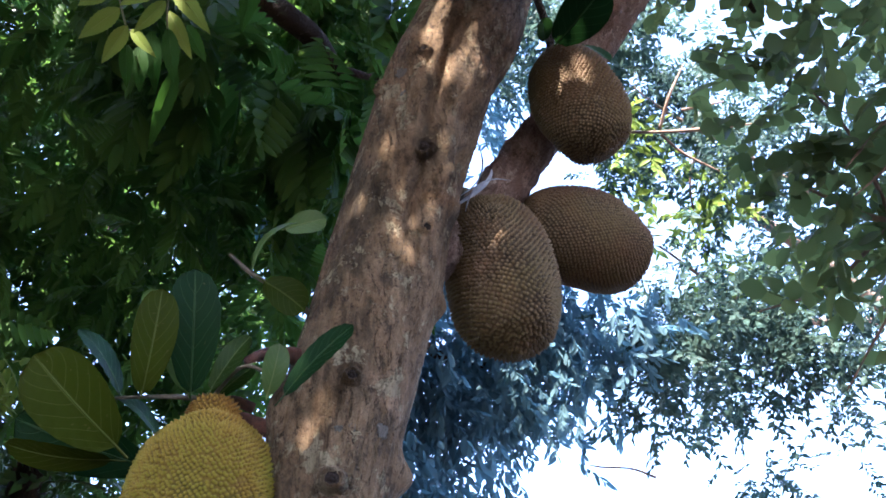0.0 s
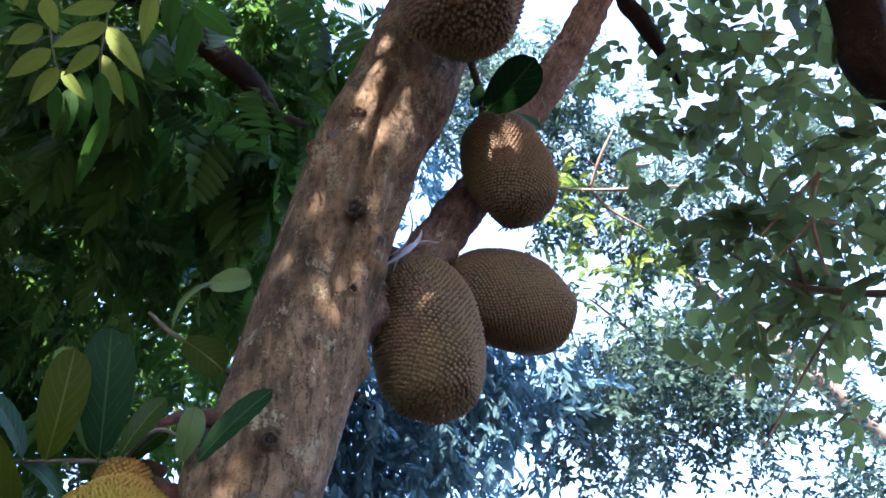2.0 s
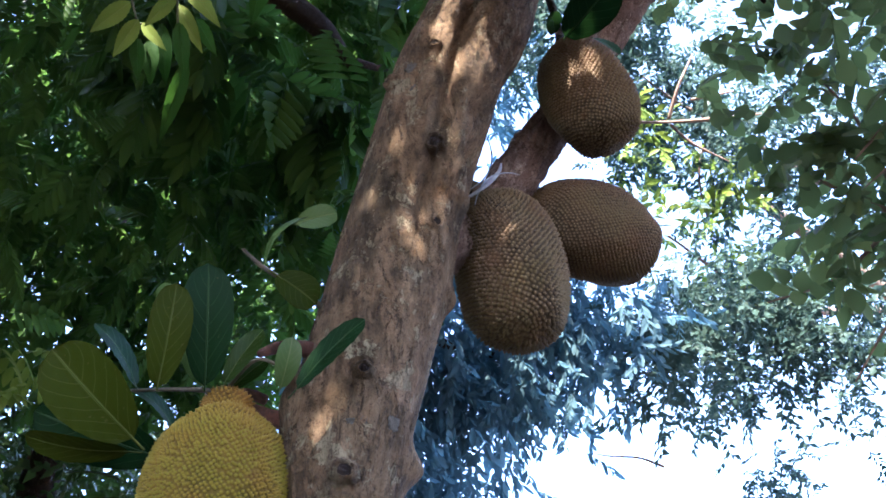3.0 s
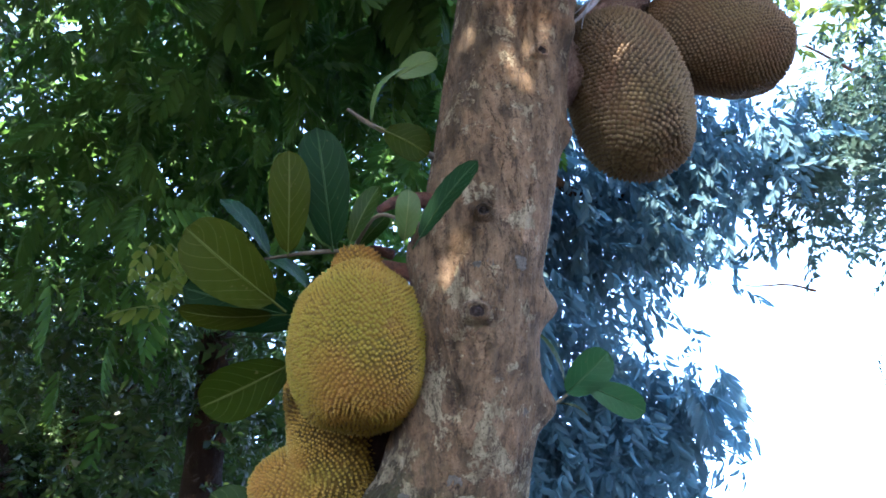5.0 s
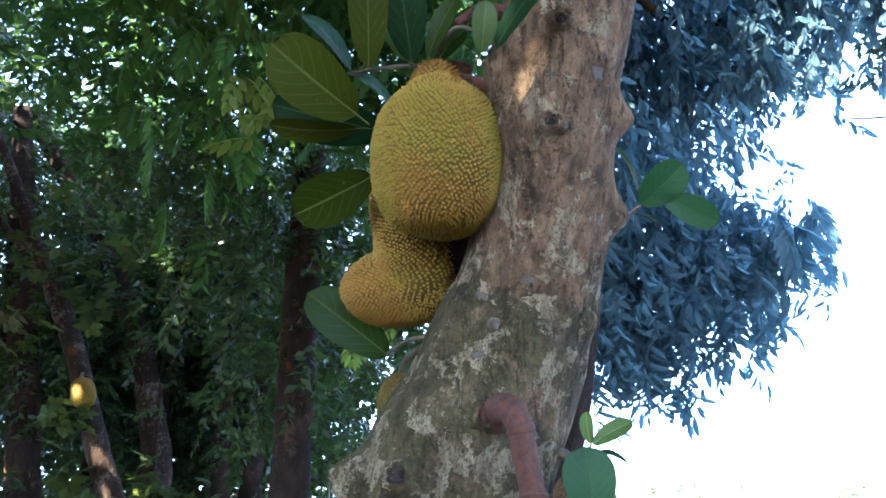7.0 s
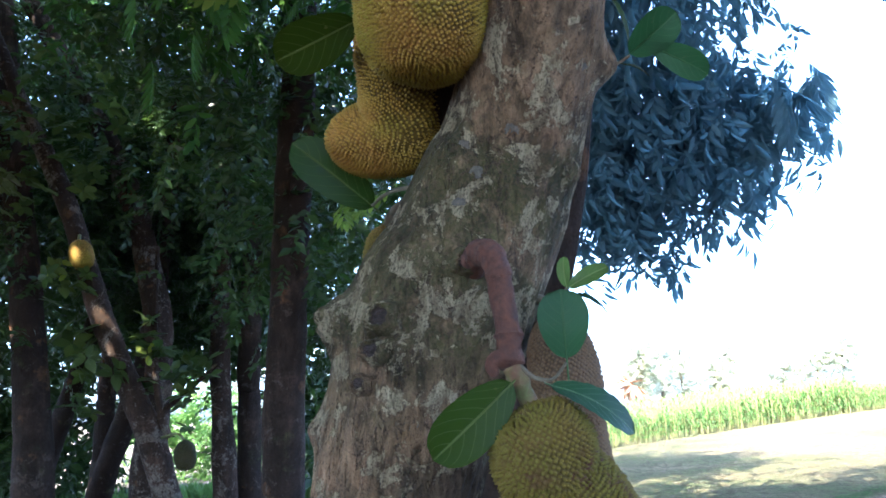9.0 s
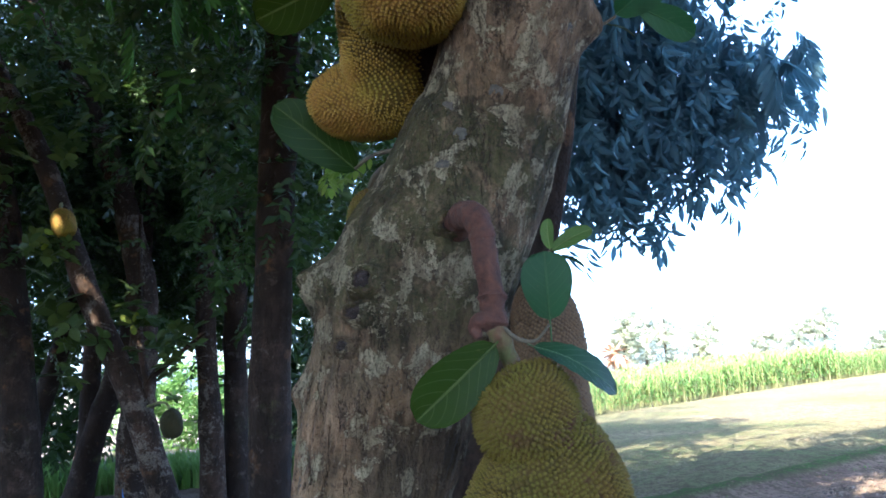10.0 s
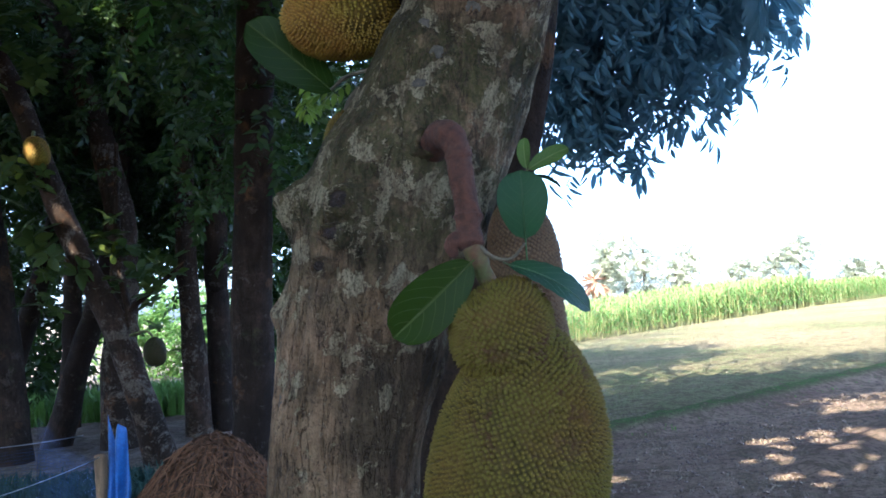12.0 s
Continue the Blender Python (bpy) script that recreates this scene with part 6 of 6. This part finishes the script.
# ---- field: crop strip, grass bank, far trees ----
def crop_places():
    rng = np.random.default_rng(5)
    m = 4800
    u = rng.uniform(-0.4, 2.3, m)
    back = rng.uniform(0, 1, m) ** 1.7 * 8
    x = 4.95 + u * 16.3 - back * 0.76
    y = 26.44 + u * 18.95 + back * 0.65
    h = rng.uniform(0.88, 1.12, m) * np.interp(u, [-0.3, 0, 0.23, 0.6, 1.0, 1.1, 2.3], [0.95, 1.03, 1.22, 1.5, 1.85, 1.5, 1.6])
    return x, y, ground_height(x, y), h, rng.uniform(0, 6.28, m)


def crop(shape, name, material):
    v, f = shape
    x, y, z, h, yaw = crop_places()
    c, sn = np.cos(yaw)[:, None], np.sin(yaw)[:, None]
    w = np.stack([v[None, :, 0] * c - v[None, :, 1] * sn, v[None, :, 0] * sn + v[None, :, 1] * c, v[None, :, 2] * np.ones_like(c)], -1) * h[:, None, None] + np.stack([x, y, z], -1)[:, None]
    return mesh_from(name, w.reshape(-1, 3), (f[None] + (np.arange(len(x)) * len(v))[:, None, None]).reshape(-1, 3), material)


def maize_plant():
    """Arching leaves up a stalk: each rises, bends over and hangs."""
    pieces = []
    for i in range(9):
        z, ln = 0.14 + 0.093 * i, 0.24 - 0.05 * abs(i - 5) / 4
        arch = np.array([(0, 0, 0), (-0.022, 0.35 * ln, 0.45 * ln), (0.022, 0.35 * ln, 0.45 * ln), (-0.018, 0.7 * ln, 0.40 * ln), (0.018, 0.7 * ln, 0.40 * ln), (0, 0.95 * ln, -0.05 * ln)])
        pieces.append(turned((arch, np.array([(0, 2, 1), (1, 2, 4), (1, 4, 3), (3, 4, 5)])), 1.0, pose(0, 0, z, 0, 0, i * 158)))
    return joined(pieces)


maize = thing("maize_crop", "strip of tall pale-green maize along the field", "crop", (11, 30, 0.5), kind="stuff")
part("leaves", crop(maize_plant(), "leaves", CORN), maize, kind="stuff")
part("stalks", crop((np.array([(0.012 * math.cos(a), 0.012 * math.sin(a), z) for z in (0, 1.0) for a in (0, 2.1, 4.2)]), np.array([(0, 1, 4), (0, 4, 3), (1, 2, 5), (1, 5, 4), (2, 0, 3), (2, 3, 5)])), "stalks", CORN_STALK), maize, "yellow-green stalks", "stuff")


def blades(name, xs, ys, height, material, seed, lean=0.5, width=0.012):
    rng = np.random.default_rng(seed)
    m = len(xs)
    yaw = rng.uniform(0, 6.28, m)
    h = height * rng.uniform(0.5, 1.3, m)
    z = ground_height(xs, ys) - 0.01
    base = np.stack([xs, ys, z], 1)
    d = np.stack([np.cos(yaw), np.sin(yaw), np.zeros(m)], 1)
    side = np.stack([-np.sin(yaw), np.cos(yaw), np.zeros(m)], 1) * width
    k = rng.uniform(0.2, 1, (m, 1)) * lean
    mid = base + d * k * h[:, None] * 0.4 + np.array([0, 0, 1]) * h[:, None] * 0.6
    top = base + d * k * h[:, None] * 1.1 + np.array([0, 0, 1]) * h[:, None] * (1 - 0.3 * k)
    v = np.stack([base - side, base + side, mid - side * 0.7, mid + side * 0.7, top], 1).reshape(-1, 3)
    f = (np.array([(0, 1, 3), (0, 3, 2), (2, 3, 4)])[None] + (np.arange(m) * 5)[:, None, None]).reshape(-1, 3)
    return mesh_from(name, v, f, material)


rng = np.random.default_rng(8)
bx = rng.uniform(0.6, 11, 20000)
tagged(new("grass_bank", blades("grass_bank", bx, 7.9 + 0.72 * (bx - 1.7) + rng.normal(0, 0.15, 20000), 0.06, GRASS, 9, 0.9, 0.007)), "low green grass bank across the field", "grass", kind="stuff")
fx, fy = rng.uniform(-1, 16, 16000), rng.uniform(3.5, 22, 16000)
tagged(new("stubble", blades("stubble", fx, fy, 0.035, STUBBLE, 10, 3.0, 0.007)), "dry cut stubble lying on the field", "stubble", kind="stuff")
lx, ly = rng.uniform(0.2, 8, 22000), rng.uniform(3.5, 9.5, 22000)
tagged(new("straw_litter", blades("straw_litter", lx, ly, 0.032, STUBBLE, 15, 3.0, 0.0036)), "loose straw scattered over the tilled soil", "straw", kind="stuff")
ux, uy = rng.uniform(-12, -1.2, 15000), 13.0 + 3.5 * rng.uniform(0, 1, 15000) ** 1.5
tagged(new("green_strip", blades("green_strip", ux, uy, 0.48, CORN, 14, 0.7, 0.022)), "strip of low green fodder grass behind the grove trunks", "grass", kind="stuff")
gx, gy = rng.uniform(-5.0, -2.3, 6000), rng.uniform(5.2, 7.6, 6000)
tagged(new("weeds", blades("weeds", gx, gy, 0.17, LEAF_CANOPY, 11, 0.9, 0.014)), "sparse weeds at the foot of the net fence", "grass", kind="stuff")


def clods():
    """Crumbled lumps of earth over the tilled soil."""
    rng = np.random.default_rng(31)
    m = 6000
    x, y = rng.uniform(0.3, 7, m), rng.uniform(3.6, 11, m)
    keep = y < 6.6 + 0.72 * x
    x, y = x[keep], y[keep]
    m = len(x)
    r = rng.uniform(0.006, 0.022, (m, 1, 1)) * rng.uniform(0.6, 1.3, (m, 6, 1))
    o = np.array([(1, 0, 0), (0, 1, 0), (-1, 0, 0), (0, -1, 0), (0, 0, 0.7), (0, 0, -0.7)], float)
    v = np.stack([x, y, ground_height(x, y) + 0.004], 1)[:, None] + o[None] * r
    f = np.array([(0, 1, 4), (1, 2, 4), (2, 3, 4), (3, 0, 4), (1, 0, 5), (2, 1, 5), (3, 2, 5), (0, 3, 5)])
    return mesh_from("soil_clods", v.reshape(-1, 3), (f[None] + (np.arange(m) * 6)[:, None, None]).reshape(-1, 3), CLOD, False)


tagged(new("soil_clods", clods()), "small crumbled clods of dry brown soil", "soil", kind="stuff")


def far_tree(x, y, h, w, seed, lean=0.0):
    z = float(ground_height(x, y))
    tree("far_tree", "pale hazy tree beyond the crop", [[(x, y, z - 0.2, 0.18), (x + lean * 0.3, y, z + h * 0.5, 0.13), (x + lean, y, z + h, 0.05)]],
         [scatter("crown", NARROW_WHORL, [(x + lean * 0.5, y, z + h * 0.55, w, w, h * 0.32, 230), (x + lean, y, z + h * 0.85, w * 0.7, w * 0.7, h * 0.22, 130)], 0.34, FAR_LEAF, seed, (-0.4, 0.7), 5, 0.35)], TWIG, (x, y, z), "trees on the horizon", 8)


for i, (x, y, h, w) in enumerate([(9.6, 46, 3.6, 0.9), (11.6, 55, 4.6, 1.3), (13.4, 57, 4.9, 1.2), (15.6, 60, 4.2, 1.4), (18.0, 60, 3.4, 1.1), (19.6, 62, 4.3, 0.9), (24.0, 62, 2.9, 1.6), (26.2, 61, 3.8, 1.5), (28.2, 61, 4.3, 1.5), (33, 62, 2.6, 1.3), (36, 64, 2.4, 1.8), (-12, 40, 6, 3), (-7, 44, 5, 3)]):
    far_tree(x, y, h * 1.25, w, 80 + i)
palm = thing("palm", "dry orange-brown palm beyond the crop", "palm", (8.77, 45, 0.4))
part("trunk", tube("trunk", [(8.77, 45, 0.4, 0.16), (8.8, 45, 2.0, 0.13), (8.78, 45, 2.75, 0.12)], PALM_DRY, 10, 14), palm)
part("crown", scatter("crown", FINE_FROND, [(8.78, 45, 2.85, 0.10, 0.10, 0.15, 44)], 0.75, PALM_DRY, 99, (-0.7, 0.6), 2, 0.05), palm, kind="stuff")

# ---- heap, stake and netting ----
heap = thing("straw_heap", "heap of dry brown branches and straw under the trees", "heap", (-1.65, 5.95, 0))


def heap_mesh():
    v, f = [], []
    n, seg = 14, 40
    for i in range(n):
        s = i / (n - 1)
        for j in range(seg):
            a = j / seg * 2 * math.pi
            r = 0.62 * s * (1 + 0.16 * noise.noise(Vector((math.cos(a) * 2, math.sin(a) * 2, s * 2))))
            v.append((-1.66 + r * math.cos(a), 5.98 + r * math.sin(a) * 0.8, -0.12 + 0.54 * (1 - s**1.7) + 0.04 * noise.noise(Vector((r * 8 * math.cos(a), r * 8 * math.sin(a), 3)))))
    for i in range(n - 1):
        for j in range(seg):
            k = (j + 1) % seg
            f.append((i * seg + j, (i + 1) * seg + j, (i + 1) * seg + k, i * seg + k))
    return mesh_from("mound", v, f, STRAW)


def straws():
    """Long bent stalks lying over the mound, most of them pointing down its side."""
    rng = np.random.default_rng(12)
    m, k = 950, 5
    a, s = rng.uniform(0, 6.28, m), rng.uniform(0, 1, m) ** 0.6
    yaw = a + rng.normal(0, 0.85, m)
    ln, bow, r = rng.uniform(0.14, 0.42, m), rng.normal(0, 0.7, m), rng.uniform(0.0030, 0.0068, m)
    lift = rng.uniform(0.0, 0.07, m)
    rows = []
    for q in range(k):
        u = q / (k - 1) - 0.4
        x = 0.60 * s * np.cos(a) + u * ln * np.cos(yaw + bow * u)
        y = 0.50 * s * np.sin(a) + u * ln * np.sin(yaw + bow * u)
        e = np.minimum(np.hypot(x / 0.62, y / 0.5), 1.15)
        z = -0.10 + 0.54 * (1 - e**1.7) + lift + 0.05 * np.abs(u) * (rng.uniform(0, 1, m) > 0.7)
        c = np.stack([-1.66 + x, 5.98 + y, np.maximum(z, -0.1)], 1)
        side = np.stack([-np.sin(yaw), np.cos(yaw), np.zeros(m)], 1) * r[:, None]
        rows += [c + side, c - side * 0.6 + (0, 0, 1) * r[:, None], c - side * 0.6 - (0, 0, 1) * r[:, None]]
    v = np.stack(rows, 1).reshape(-1, 3)
    f = []
    for q in range(k - 1):
        for g, h in ((0, 1), (1, 2), (2, 0)):
            f += [(3 * q + g, 3 * q + h, 3 * q + 3 + h), (3 * q + g, 3 * q + 3 + h, 3 * q + 3 + g)]
    f = (np.array(f)[None] + (np.arange(m) * 3 * k)[:, None, None]).reshape(-1, 3)
    return mesh_from("straw", v, f, STRAW_STALK, False)


part("mound", heap_mesh(), heap)
part("straw", straws(), heap, "tangled dry twigs", "stuff")

stake = thing("wooden_stake", "short rough wooden stake holding blue netting", "stake", (-2.455, 5.91, -0.12))
part("post", tube("post", [(-2.45, 5.91, -0.15, 0.045), (-2.455, 5.91, 0.15, 0.042), (-2.46, 5.905, 0.38, 0.044)], STAKE, 12, 16, 0.2, 12), stake)


def sheet(name, x0, x1, tops, material):
    """A hanging sheet in folds between x0 and x1; tops: heights of its upper edge."""
    v, f = [], []
    n, m = 30, 16
    for i in range(n):
        s = i / (n - 1)
        top = float(np.interp(s, np.linspace(0, 1, len(tops)), tops))
        for j in range(m):
            t = j / (m - 1)
            x = x0 + (x1 - x0) * s + 0.02 * t * math.sin(9 * s)
            y = 5.95 + 0.035 * math.sin(s * 15 + x0 * 9) * (0.3 + t) + 0.02 * math.sin(s * 9 + t * 4)
            v.append((x, y, top * (1 - t) - 0.13 * t))
    for i in range(n - 1):
        for j in range(m - 1):
            a = i * m + j
            f.append((a, a + m, a + m + 1, a + 1))
    return mesh_from(name, v, f, material)


cloth = tagged(new("netting_cloth", sheet("cloth", -2.43, -2.26, (0.66, 0.46, 0.60, 0.56, 0.10), BLUE)), "blue netting cloth hanging in folds on a stake", "netting")
mod = cloth.modifiers.new("thickness", "SOLIDIFY")
mod.thickness = 0.004


def strands(lines, r, name, material):
    v, f = [], []
    for pts in lines:
        p = [Vector(q) for q in pts]
        for i, q in enumerate(p):
            for a in range(3):
                v.append(q + Vector((r * math.cos(a * 2.1), r * math.sin(a * 2.1) * 0.5, r * math.sin(a * 2.1))))
        n = len(v) - 3 * len(p)
        for i in range(len(p) - 1):
            for a in range(3):
                b = (a + 1) % 3
                f.append((n + i * 3 + a, n + i * 3 + b, n + i * 3 + 3 + b, n + i * 3 + 3 + a))
    return mesh_from(name, v, f, material)


def net_lines():
    lines = []
    for k in range(27):
        z = k / 26
        lines.append([(-4.4 + 1.78 * s, 5.93 + 0.03 * math.sin(5 * s + z), (0.66 - 0.10 * math.sin(math.pi * s) - 0.20 * max(0, s - 0.85) / 0.15) * z - 0.16) for s in [i / 16 for i in range(17)]])
    for i in range(81):
        s = i / 80
        lines.append([(-4.4 + 1.78 * s + 0.02 * (z > 0.5), 5.93 + 0.03 * math.sin(5 * s + z), (0.66 - 0.10 * math.sin(math.pi * s) - 0.20 * max(0, s - 0.85) / 0.15) * z - 0.16) for z in (0, 0.5, 1)])
    return lines


net = thing("net_fence", "thin blue net fence sagging along the grove edge", "net fence", (-3.5, 5.93, -0.1))
part("net", strands(net_lines(), 0.0006, "net", NET_THREAD), net)
part("sheet", sheet("sheet", -2.95, -2.48, (0.66, 0.50, 0.42, 0.36, 0.33), FINE_NET), net, "dark blue see-through net")
part("cord", strands([[(-4.4 + 1.8 * s, 5.92, 0.52 - 0.08 * math.sin(math.pi * s)) for s in [i / 12 for i in range(13)]], [(-4.4 + 1.95 * s, 5.85, -0.05 + 0.42 * s * s) for s in [i / 12 for i in range(13)]]], 0.004, "cord", CORD), net, "pale tie cord")
